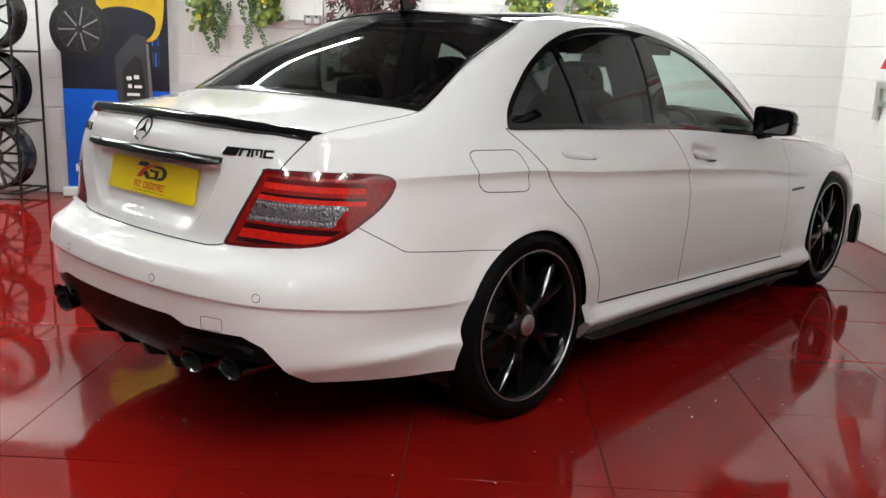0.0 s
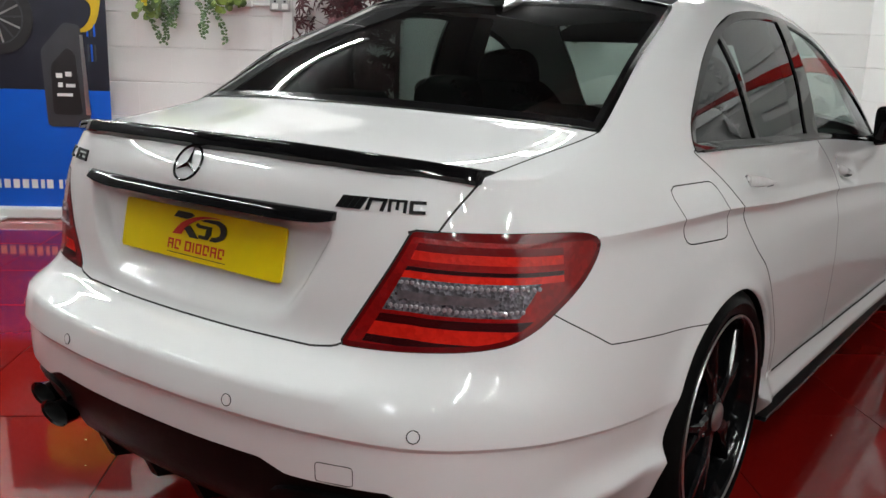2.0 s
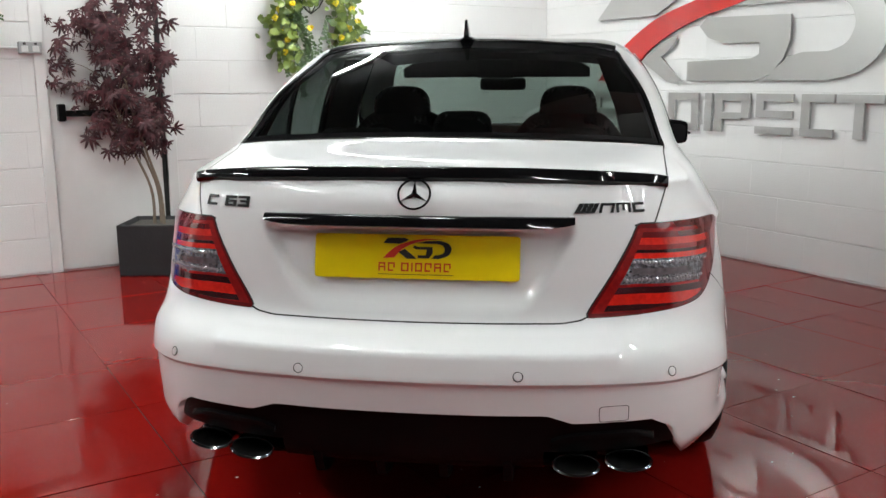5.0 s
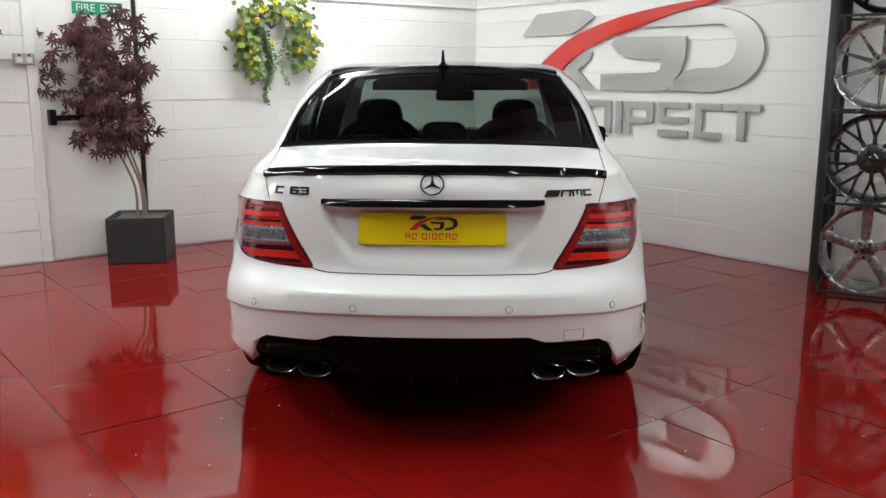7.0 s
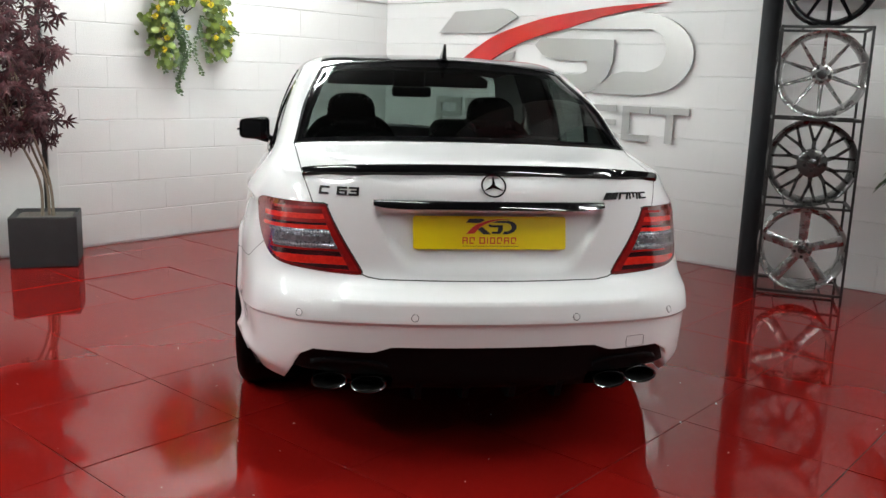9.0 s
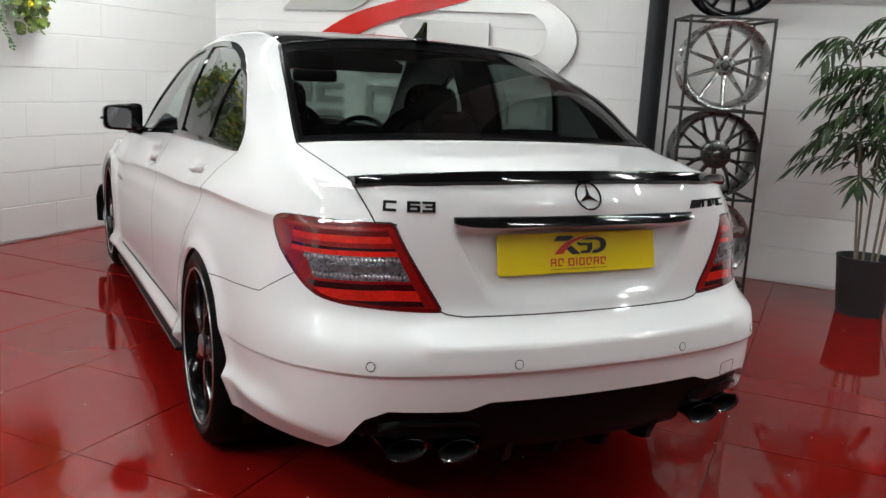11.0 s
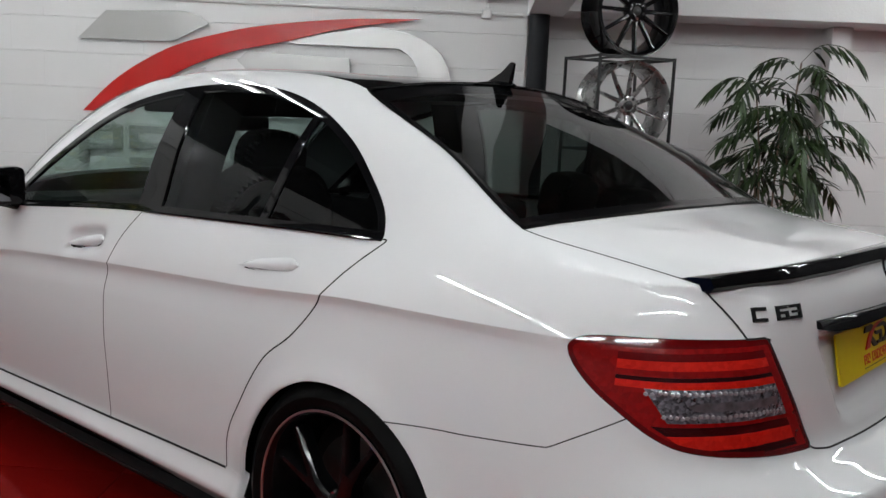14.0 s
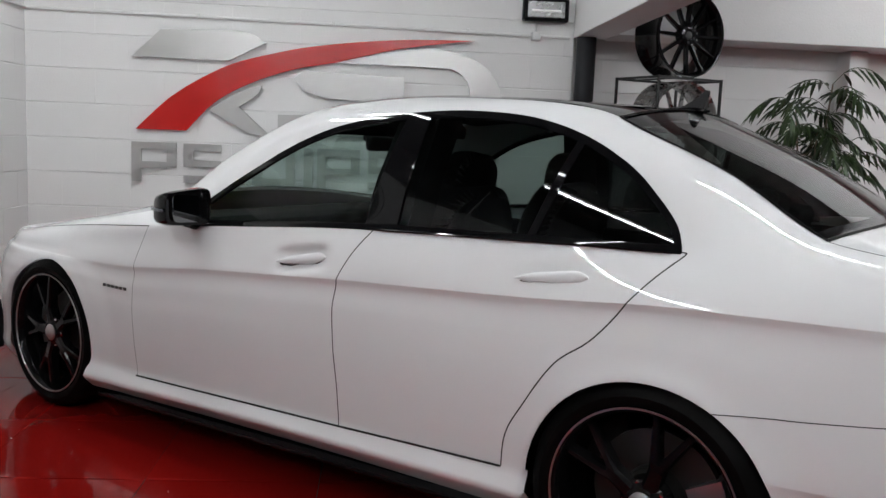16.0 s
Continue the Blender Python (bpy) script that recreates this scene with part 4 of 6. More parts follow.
wheel_base = new("wheel")
wheel_base.parent = car
wheel_base["label"] = "black forked-spoke alloy wheel"
wheel_mesh(wheel_base)
wheel_base.matrix_basis = pose(.752, 0, HUB_Z, 20, 0, 0)
for x, y, turn, spinn in ((.772, ARCH_F, 0, 40), (-.752, 0, 180, 55), (-.772, ARCH_F, 180, 18)):
    copy_thing(wheel_base, pose(x, y, HUB_Z, 0, 0, turn) @ pose(0, 0, 0, spinn))
for x, y, turn, lean in ((.735, 0, 0, 2.75), (.745, ARCH_F, 0, 2.75), (-.735, 0, 180, -.35), (-.745, ARCH_F, 180, 2.75)):
    brake(car, pose(x, y, HUB_Z, 0, 0, turn), lean)

# wheel housings and floor pan
for y in (0, ARCH_F):
    for s in (1, -1):
        bm = bmesh.new()
        n = 24
        rows = [[bm.verts.new((s * x, y + (ARCH_R + .004) * math.cos(a), ARCH_Z + (ARCH_R + .004) * math.sin(a))) for a in [math.radians(-25 + 230 * k / n) for k in range(n + 1)]] for x in (.50, .800)]
        for k in range(n):
            bm.faces.new((rows[0][k], rows[0][k + 1], rows[1][k + 1], rows[1][k]))
        bm.faces.new(rows[0])
        part("wheel_housing", bm, M_DARK, car)
part("underbody", new_box(-.54, .54, -.55, 3.3, .19, .27, .02), M_DARK, car)
part("sill_core", new_box(-.82, .82, .37, 2.38, .19, .25, .02), M_DARK, car)
for s in (1, -1):
    ob = part("side_skirt", new_box(min(s * .80, s * .889), max(s * .80, s * .889), .37, 2.40, -.007, .007, .003), M_TRIM, car, "black side skirt blade")
    ob.matrix_basis = pose(0, 0, .215, math.degrees(math.atan(-.033)))


def on_skin(x, z, u_max=4.5):
    """The tail's surface behind a point (x, z): its y."""
    sel = (shell.a[:, 3] < u_max) & (shell.a[:, 4] < I_BASE)
    d = (shell.a[sel, 0] - abs(x)) ** 2 + (shell.a[sel, 2] - z) ** 2
    near = np.argsort(d)[:4]
    w = 1 / (d[near] + 1e-6)
    return float((shell.a[sel, 1][near] * w).sum() / w.sum())


def on_flank(y, z):
    sel = (shell.a[:, 3] > 4.5) & (shell.a[:, 3] < 13) & (shell.a[:, 4] < I_BASE)
    d = (shell.a[sel, 1] - y) ** 2 + (shell.a[sel, 2] - z) ** 2
    near = np.argsort(d)[:4]
    w = 1 / (d[near] + 1e-6)
    return float((shell.a[sel, 0][near] * w).sum() / w.sum())


# lip spoiler on the boot
bm = bmesh.new()
prof = []
for x in np.linspace(-.622, .622, 49):
    k = abs(x) / .622
    y = np.interp(abs(x), (0, .27, .45, .595, .622), (-.872, -.862, -.832, -.768, -.748))
    z = np.interp(abs(x), (0, .27, .45, .595, .622), (1.006, 1.004, .998, .989, .984))
    h = .024 * (1 - .35 * k ** 4)
    prof.append([bm.verts.new((x, y + dy, z + dz)) for dy, dz in ((.062, .004), (.030, .012), (-.004, h), (-.010, h - .0005), (-.013, h - .004), (-.0195, -.002), (-.010, -.013), (.03, -.008))])
for a, b in zip(prof, prof[1:]):
    for k in range(8):
        bm.faces.new((a[k], a[(k + 1) % 8], b[(k + 1) % 8], b[k]))
bm.faces.new(prof[0]), bm.faces.new(prof[-1][::-1])
part("lip_spoiler", bm, M_GLOSSBLACK, car, "gloss black boot lip spoiler", smooth=True, angle=50)

# grip strip over the plate
bm = bmesh.new()
prof = []
for x in np.linspace(-.392, .392, 33):
    y = np.interp(abs(x), (0, .27, .40), (-.925, -.912, -.885))
    z = .897 + .004 * (1 - (x / .392) ** 2)
    low = 1 - .8 * (abs(x) / .392) ** 12
    prof.append([bm.verts.new((x, y + dy, z + (dz if dz > 0 else dz * low))) for dy, dz in ((.035, .013), (.006, .013), (-.003, .010), (-.009, .001), (-.013, -.013), (.0, -.017), (.045, -.017))])
for a, b in zip(prof, prof[1:]):
    for k in range(7):
        bm.faces.new((a[k], a[(k + 1) % 7], b[(k + 1) % 7], b[k]))
bm.faces.new(prof[0]), bm.faces.new(prof[-1][::-1])
part("boot_grip", bm, M_GLOSSBLACK, car, "gloss black strip over the plate", smooth=True, angle=50)

# number plate, lying in the recess
PLATE = Matrix.Translation((0, -.891, .805)) @ Matrix.Rotation(math.radians(-12), 4, "X")
plate = new("number_plate")
plate.parent = car
plate.matrix_basis = PLATE
plate["label"] = "yellow dealer plate with a printed emblem"
part("plate_board", slab(rounded([(-.26, -.0555), (.26, -.0555), (.26, .0555), (-.26, .0555)], .010), .005), M_YELLOW, plate)
part("plate_backing", new_box(-.235, .235, .004, .05, -.045, .045), M_SATIN, plate)


def emblem(parent, k, m, deep, dark, red, flat=True):
    """The dealer's emblem as plain shapes: a rising red arc over two dark bands."""
    arc_o = catmull([(-1.0, -.62), (-.62, -.02), (-.1, .33), (.42, .47), (1.05, .46)], 8)
    arc_i = catmull([(1.05, .46), (.5, .40), (.02, .22), (-.38, -.12), (-.66, -.62)], 8)
    shapes = [(np.vstack([arc_o, arc_i[1:-1]]), red),
              (np.array([(-1.0, .20), (-.86, .50), (-.30, .50), (-.16, .40), (-.30, .27), (-.45, .18)]), dark),
              (np.array([(-.50, -.28), (-.30, -.10), (-.08, -.38), (.10, -.64), (-.22, -.64)]), dark),
              (np.array([(.02, .10), (.12, .03), (.62, .03), (.62, -.34), (.50, -.60), (.14, -.60), (.14, -.44), (.40, -.44), (.44, -.12), (.08, -.12), (-.02, -.02)]), dark),
              (np.vstack([[(.12, .22), (.40, .34)], catmull([(.86, .38), (1.14, .22), (1.24, -.08), (1.14, -.42), (.84, -.62)], 6), [(.60, -.62), (.70, -.42)], catmull([(.80, -.42), (.98, -.30), (1.02, -.08), (.94, .12), (.78, .20)], 6)]), dark)]
    for o, c in shapes:
        part("emblem_shape", slab([(x * k, z * k) for x, z in o], deep), c, parent, m=m)


emblem(plate, .053, pose(-.006, -.0035, .024) @ Matrix.Diagonal((1.45, 1, .86, 1)), .004, M_INK, M_INKRED)
x = -.095
for k, w in enumerate((.0205, .0205, .0225, .0065, .0205, .0205, .0205, .0205)):     # small open frames in red
    bm = bmesh.new()
    for a, b, c, d in (((0, 1, 0, 1),) if w < .01 else ((0, .2, 0, 1), (.2, 1, .82, 1), (.2, .8 if k % 3 else 1, 0 if k % 3 else .4, .18 if k % 3 else .58), (.8, 1, .4 if k % 2 else 0, .82))):
        box(bm, x + a * (w - .003), x + b * (w - .003), -.0012, .003, -.037 + c * .022, -.037 + d * .022)
    part("print_bar", bm, M_INKRED, plate)
    x += w + (.013 if k == 1 else .0035)
part("print_line", new_box(-.095, .095, -.001, .003, -.0455, -.0440), M_INK, plate)

# round emblem on the boot lid
LEAN = math.atan2(on_skin(0, .99) - on_skin(0, .935), .055)
STAR = Matrix.Translation((0, on_skin(0.0, .965) - .0045, .965)) @ Matrix.Rotation(-LEAN, 4, "X")
ring = bmesh.new()
tube(ring, [(.0395 * math.cos(a), 0, .0395 * math.sin(a)) for a in np.linspace(0, 2 * math.pi, 41)], .0028, 8)
star = part("round_badge", ring, M_GLOSSBLACK, car, "black ring badge with three spokes", m=STAR, smooth=True)
for k in range(3):
    a = math.pi / 2 + k * 2 * math.pi / 3
    d, n = Vector((math.cos(a), 0, math.sin(a))), Vector((-math.sin(a), 0, math.cos(a)))
    bm = bmesh.new()
    tip = bm.verts.new(d * .039)
    mid = bm.verts.new(Vector((0, -.004, 0)))
    l, r = bm.verts.new(n * .007 + Vector((0, .002, 0))), bm.verts.new(-n * .007 + Vector((0, .002, 0)))
    for q in ((tip, l, mid), (tip, mid, r), (tip, r, l), (l, r, mid)):
        bm.faces.new(q)
    part("badge_spoke", bm, M_GLOSSBLACK, star)


# plain stroke blocks, as boxes in a unit cell: across, up
OPEN_LEFT = ((0, .22, 0, 1), (.22, 1, 0, .24), (.22, 1, .76, 1))
SHUT_LOW = ((0, .24, 0, 1), (.24, 1, .76, 1), (.24, 1, .40, .60), (.76, 1, .20, .40), (.24, 1, 0, .20))
SHUT_HIGH = ((.76, 1, 0, 1), (0, .76, .78, 1), (.2, .76, .41, .60), (0, .76, 0, .22))
BAR = ((0, 1, 0, 1),)
ARCH = ((0, .18, 0, .76), (.82, 1, 0, .76), (0, 1, .76, 1))
COMB = ((0, .16, 0, .8), (.42, .58, .2, .8), (.84, 1, 0, .8), (0, 1, .8, 1))


def badge(name, label, x0, glyphs, z, h):
    """Small black stroke blocks set on the lid."""
    base = new(name)
    base.parent = car
    base["label"] = label
    for dx, w, slant, strokes in glyphs:
        bm = bmesh.new()
        for a, b, c, d in strokes:
            box(bm, a * w, b * w, -.002, .003, (c - .5) * h, (d - .5) * h)
        for v in bm.verts:
            v.co.x += slant * v.co.z
        xm = x0 + dx + w / 2
        ang = math.degrees(math.atan2(on_skin(xm + .02, z) - on_skin(xm - .02, z), .04))
        part("block", bm, M_BADGE, base, m=pose(x0 + dx, on_skin(x0 + dx, z) - .0022, z, -math.degrees(math.atan2(on_skin(xm, z + .02) - on_skin(xm, z - .02), .04)), 0, ang))


badge("model_badge", "black raised model badge", -.565, ((0, .034, 0, OPEN_LEFT), (.056, .034, 0, SHUT_LOW), (.094, .034, 0, SHUT_HIGH)), .934, .028)
badge("tuner_badge", "black raised maker badge", .395, ((0, .0118, .6, BAR), (.0125, .0118, .6, BAR), (.025, .0118, .6, BAR), (.0375, .0118, .6, BAR), (.056, .036, .28, ARCH), (.096, .036, 0, COMB), (.136, .030, 0, OPEN_LEFT)), .931, .024)
for s in (1, -1):
    wing = new("wing_badge")
    wing.parent = car
    wing["label"] = "small dark wing badge"
    for k in range(6):
        part("block", new_box(-.002, .002, -.0100, .0100, -.006, .006, .0006), M_GUNMETAL, wing, m=pose(s * (on_flank(2.22 + k * .026, .60) + .001), 2.215 + k * .027, .602))

# parking sensors and tow cover
for s in (1, -1):
    for x, z in ((.266, .556), (.630, .551)):
        y = on_skin(x, z)
        nx = math.degrees(math.atan2(on_skin(x + .02, z) - on_skin(x - .02, z), .04))
        bm = bmesh.new()
        tube(bm, [(.0115 * math.cos(a), 0, .0115 * math.sin(a)) for a in np.linspace(0, 2 * math.pi, 25)], .0009, 6)
        ring = part("parking_sensor", bm, M_SATIN, car, m=pose(s * x, y - .0012, z, -math.degrees(math.atan2(on_skin(x, z + .015) - on_skin(x, z - .015), .03)), 0, s * nx))
        part("sensor_face", spin([(.0105, 0), (.0095, -.0015), (0, -.002)], 20, "y"), M_PAINT, ring)
bm = bmesh.new()
tow = rounded([(.458, .438), (.528, .438), (.528, .476), (.458, .476)], .008)
tube(bm, [(x, on_skin(x, z) - .0004, z) for x, z in np.vstack([tow, tow[:1]])], .0009, 5)
part("tow_cover", bm, M_DARK, car, "outline of a tow-eye cover")

# twin tailpipes each side and the diffuser's fins
for s in (1, -1):
    for x in (.407, .533):
        bm = bmesh.new()
        rings = []
        for rx, rz, y in ((.052, .024, .16), (.052, .024, .0), (.0565, .0285, -.03), (.0585, .0305, -.034), (.0575, .0295, -.0345), (.053, .025, -.030)):
            rings.append([bm.verts.new((rx * math.cos(a), y, rz * math.sin(a))) for a in np.linspace(0, 2 * math.pi, 36, endpoint=False)])
        for a, b in zip(rings, rings[1:]):
            for k in range(36):
                bm.faces.new((a[k], a[(k + 1) % 36], b[(k + 1) % 36], b[k]))
        pipe = part("tailpipe", bm, M_DARKCHROME, car, "polished oval tailpipe", m=pose(s * x, -.980 + .045 * (x > .5), .326), smooth=True, angle=60)
        bm = bmesh.new()
        rings = [[bm.verts.new((rx * math.cos(a), y, rz * math.sin(a))) for a in np.linspace(0, 2 * math.pi, 36, endpoint=False)] for rx, rz, y in ((.053, .025, -.030), (.050, .022, .05), (.045, .02, .14))]
        for a, b in zip(rings, rings[1:]):
            for k in range(36):
                bm.faces.new((a[k], a[(k + 1) % 36], b[(k + 1) % 36], b[k]))
        part("pipe_bore", bm, M_DARK, pipe, "matt black bore", smooth=True)
        # dark disc across the bore
        part("soot_plate", spin([(.046, .0), (0, .001)], 24, "y"), M_DARK, pipe, m=Matrix.Translation((0, .06, 0)) @ Matrix.Diagonal((1, 1, .45, 1)))
    bm = bmesh.new()
    prof = []
    for x in np.linspace(.345, .595, 17):
        k = (x - .47) / .125
        z = .372 + .018 * (1 - k ** 4)
        y = on_skin(x, .44) + .022
        prof.append([bm.verts.new((s * x, y + dy, z + dz)) for dy, dz in ((.10, .028), (.02, .022), (-.006, .010), (-.006, 0), (.10, .0))])
    for a, b in zip(prof, prof[1:]):
        for k in range(5):
            bm.faces.new((a[k], a[(k + 1) % 5], b[(k + 1) % 5], b[k]))
    bm.faces.new(prof[0]), bm.faces.new(prof[-1])
    part("tailpipe_shroud", bm, M_SATIN, car, smooth=True, angle=60)
for x in (-.24, -.08, .08, .24):
    bm = bmesh.new()
    o = [(.035, .40), (.05, .31), (.075, .255), (.13, .240), (.22, .25), (.22, .40)]
    box(bm, -.006, .006, 0, 1, 0, 1)
    bm.clear()
    f = [[bm.verts.new((x + d, -1.045 + y, z)) for y, z in o] for d in (-.011, .011)]
    bm.faces.new(f[0]), bm.faces.new(f[1][::-1])
    for k in range(len(o)):
        bm.faces.new((f[0][k], f[0][(k + 1) % len(o)], f[1][(k + 1) % len(o)], f[1][k]))
    part("diffuser_fin", bm, M_SATIN, car)
part("diffuser_floor", new_box(-.40, .40, -.92, -.60, .275, .295, .01), M_SATIN, car)
part("diffuser_back", new_box(-.50, .50, -.89, -.86, .30, .50, .01), M_DARK, car)

# upright black fins at the corners of the nose
for s in (1, -1):
    for k, (y, x) in enumerate(((3.16, .905), (3.22, .895))):
        bm = slab(rounded([(0, .20), (.05, .20), (.055, .36), (.035, .43), (.012, .43), (0, .36)], .012, 3), .012)
        part("nose_fin", bm, M_GLOSSBLACK, car, "black fin on the front bumper", m=pose(s * (x - .02), y, .0, 0, 0, 0) @ Matrix.Diagonal((s, 1, 1, 1)))

# door handles
for s in (1, -1):
    for kind, y0, z0, sl in (("rear", .325, .896, -.115), ("front", 1.278, .838, -.17)):
        bm = bmesh.new()
        prof = []
        for k in np.linspace(-1, 1, 21):
            y = y0 + k * .112
            z = z0 + sl * k * .112 - .010
            wide = max(.10, 1 - abs(k) ** 5)
            x = np.interp(abs(k), (0, 1), (on_flank(y, z + .05), on_flank(y, z))) + .003 + .011 * (1 - k * k)
            h = (.0165 - .005 * k) * wide
            prof.append([bm.verts.new((s * (x + dx), y, z + dz)) for dx, dz in ((.009 * wide, -h * .1), (.006 * wide, h * .6), (-.004, h), (-.012, h * .6), (-.012, -h * .8), (-.002, -h), (.007 * wide, -h * .7))])
        for a, b in zip(prof, prof[1:]):
            for k in range(7):
                bm.faces.new((a[k], a[(k + 1) % 7], b[(k + 1) % 7], b[k]))
        bm.faces.new(prof[0]), bm.faces.new(prof[-1][::-1])
        handle = part("door_handle", bm, M_PAINT, doors[s, kind], "white pull handle", smooth=True, angle=50)
        # solid dark strip that stands for the shade below the grip
        bm = bmesh.new()
        prof = []
        for k in np.linspace(-.86, .86, 15):
            y = y0 + k * .112
            z = z0 + sl * k * .112 - .010 - .0215 * (1 - abs(k) ** 3.2)
            x = np.interp(abs(k), (0, 1), (on_flank(y, z + .05), on_flank(y, z)))
            h = .0042 * (1 - abs(k) ** 4)
            prof.append([bm.verts.new((s * (x + dx), y, z + dz)) for dx, dz in ((.011 * (1 - k * k), h), (.010 * (1 - k * k), -h), (-.03, -h), (-.03, h))])
        for a, b in zip(prof, prof[1:]):
            for k in range(4):
                bm.faces.new((a[k], a[(k + 1) % 4], b[(k + 1) % 4], b[k]))
        bm.faces.new(prof[0]), bm.faces.new(prof[-1][::-1])
        part("handle_gap", bm, M_DARK, handle, "dark strip for the shade under the handle")
    # bright strip under the rear side glass
    bm = bmesh.new()
    tube(bm, [(s * (np.interp(y, (0, .4, 1.05), (.757, .775, .795)) + .001), y, np.interp(y, (0, .3, 1.07, 2.0), (.987, .980, .952, .880))) for y in np.linspace(.01, .98, 20)], .0035, 6)
    part("waist_strip", bm, M_GLOSSBLACK, car)

# door mirrors
for s in (1, -1):
    bm = bmesh.new()
    rings = []
    for rx, rz, cx, cy, cz in ((.074, .050, .910, 1.772, .966), (.090, .064, .910, 1.776, .966), (.094, .067, .911, 1.80, .965), (.088, .060, .908, 1.85, .960), (.068, .044, .900, 1.895, .952), (.028, .020, .894, 1.915, .947)):
        ring = []
        for a in np.linspace(0, 2 * math.pi, 32, endpoint=False):
            c, sn = math.cos(a), math.sin(a)
            px, pz = math.copysign(abs(c) ** .36, c), math.copysign(abs(sn) ** .36, sn)
            ring.append(bm.verts.new((s * (cx + rx * px), cy + .012 * px, cz + rz * (pz * (1 - .10 * px) - .06 * px))))
        rings.append(ring)
    for a, b in zip(rings, rings[1:]):
        for k in range(32):
            bm.faces.new((a[k], a[(k + 1) % 32], b[(k + 1) % 32], b[k]))
    bm.faces.new(rings[0]), bm.faces.new(rings[-1])
    mirror = part("door_mirror", bm, M_GLOSSBLACK, car, "gloss black door mirror", smooth=True, angle=60)
    o = rounded([(-.074, -.050), (.076, -.054), (.078, .036), (-.076, .052)], .024)
    part("mirror_glass", slab([(x, z) for x, z in o], .004), mat("mirror_silver", (.22, .22, .23), .02, 1.0) if s == 1 else bpy.data.materials["mirror_silver"], mirror, "mirror glass", m=pose(s * .910, 1.766, .966))
    bm = bmesh.new()
    tube(bm, [(s * .775, 1.88, .885), (s * .83, 1.85, .90), (s * .885, 1.83, .918)], .022, 10, .028)
    part("mirror_arm", bm, M_SATIN, mirror, smooth=True)
    bm = bmesh.new()
    tube(bm, [(s * (.904 + x), y, .958) for x, y in ((.106, 1.80), (.104, 1.83), (.094, 1.865), (.078, 1.89))], .007, 8)
    part("turn_lamp", bm, M_CLEAR, mirror, "clear turn signal strip", smooth=True)

# roof antenna: a slim upright fin on an oval foot
bm = bmesh.new()
fin = rounded([(.355, -.004), (.300, .012), (.250, .040), (.222, .070), (.206, .068), (.214, .030), (.222, -.004)], .012, 3)
sides = [[bm.verts.new((d * (.0035 + .008 * max(0, 1 - z / .07)) * min(1, .35 + (.36 - y) * 9), y, 1.383 + z)) for y, z in fin] for d in (-1, 1)]
bm.faces.new(sides[0]), bm.faces.new(sides[1][::-1])
for k in range(len(fin)):
    j = (k + 1) % len(fin)
    bm.faces.new((sides[0][k], sides[0][j], sides[1][j], sides[1][k]))
fin_ob = part("roof_antenna", bm, M_GLOSSBLACK, car, "black shark-fin roof antenna", smooth=True, angle=40)
foot = bmesh.new()
bmesh.ops.create_uvsphere(foot, u_segments=24, v_segments=12, radius=1)
for v in foot.verts:
    v.co = Vector((v.co.x * .030, .285 + v.co.y * .085, 1.383 + v.co.z * .013))
part("antenna_foot", foot, M_GLOSSBLACK, fin_ob, smooth=True)

# cabin: seats, head restraints, shelf, dash, wheel, interior mirror, floor
part("cabin_floor", new_box(-.66, .66, -.25, 2.25, .30, .36), M_CABIN, car)
part("parcel_shelf", new_box(-.62, .62, -.42, .02, .955, .985, .01), M_CABIN, car)
part("dashboard", new_box(-.68, .68, 1.92, 2.28, .62, .90, .06), M_CABIN, car)
for s in (1, -1):
    part("door_card", new_box(min(s * .70, s * .74), max(s * .70, s * .74), .10, 2.1, .36, .88, .02), M_CABIN, car)


def seat(name, x, y, w, head):
    base = new(name)
    base.parent = car
    part("seat_cushion", new_box(x - w / 2, x + w / 2, y, y + .52, .42, .58, .05), M_CABIN, base)
    bm = slab(rounded([(x - w / 2, 0), (x + w / 2, 0), (x + w / 2, .46), (x + .15, .60), (x - .15, .60), (x - w / 2, .46)], .09, 6), .14, bevel=.03)
    part("seat_back", bm, M_CABIN, base, m=Matrix.Translation((0, y - .05, .50)) @ Matrix.Rotation(math.radians(14), 4, "X"), smooth=True, angle=60)
    for hx in head:
        bm = slab(rounded([(hx - .118, 0), (hx + .118, 0), (hx + .128, .24), (hx - .128, .24)], .10, 7), .10, bevel=.018)
        part("head_restraint", bm, M_CABIN, base, m=Matrix.Translation((0, y - .13, .965)) @ Matrix.Rotation(math.radians(8), 4, "X"), smooth=True, angle=60)


for s in (1, -1):                                          # padded inner pillars between the doors
    bm = bmesh.new()
    rows = [[bm.verts.new((s * x, y, z)) for x, y in ((xi, y0), (xi + .03, y1), (xi + .13, y1), (xi + .13, y0))] for xi, y0, y1, z in
            ((.62, .90, 1.10, .50), (.615, .90, 1.09, .94), (.57, .885, 1.06, 1.12), (.485, .87, 1.03, 1.33))]
    for a, b in zip(rows, rows[1:]):
        for k in range(4):
            bm.faces.new((a[k], a[(k + 1) % 4], b[(k + 1) % 4], b[k]))
    bm.faces.new(rows[0]), bm.faces.new(rows[-1])
    part("pillar_lining", bm, M_CABIN, car)
for x in (-.37, .37):
    seat("front_seat", x, 1.02, .52, (x,))
base = new("rear_seat")
base.parent = car
part("seat_cushion", new_box(-.62, .62, .12, .62, .40, .56, .06), M_CABIN, base)
part("seat_back", new_box(-.62, .62, -.06, .06, 0, .55, .05), M_CABIN, base, m=Matrix.Translation((0, .10, .47)) @ Matrix.Rotation(math.radians(20), 4, "X"), smooth=True, angle=60)
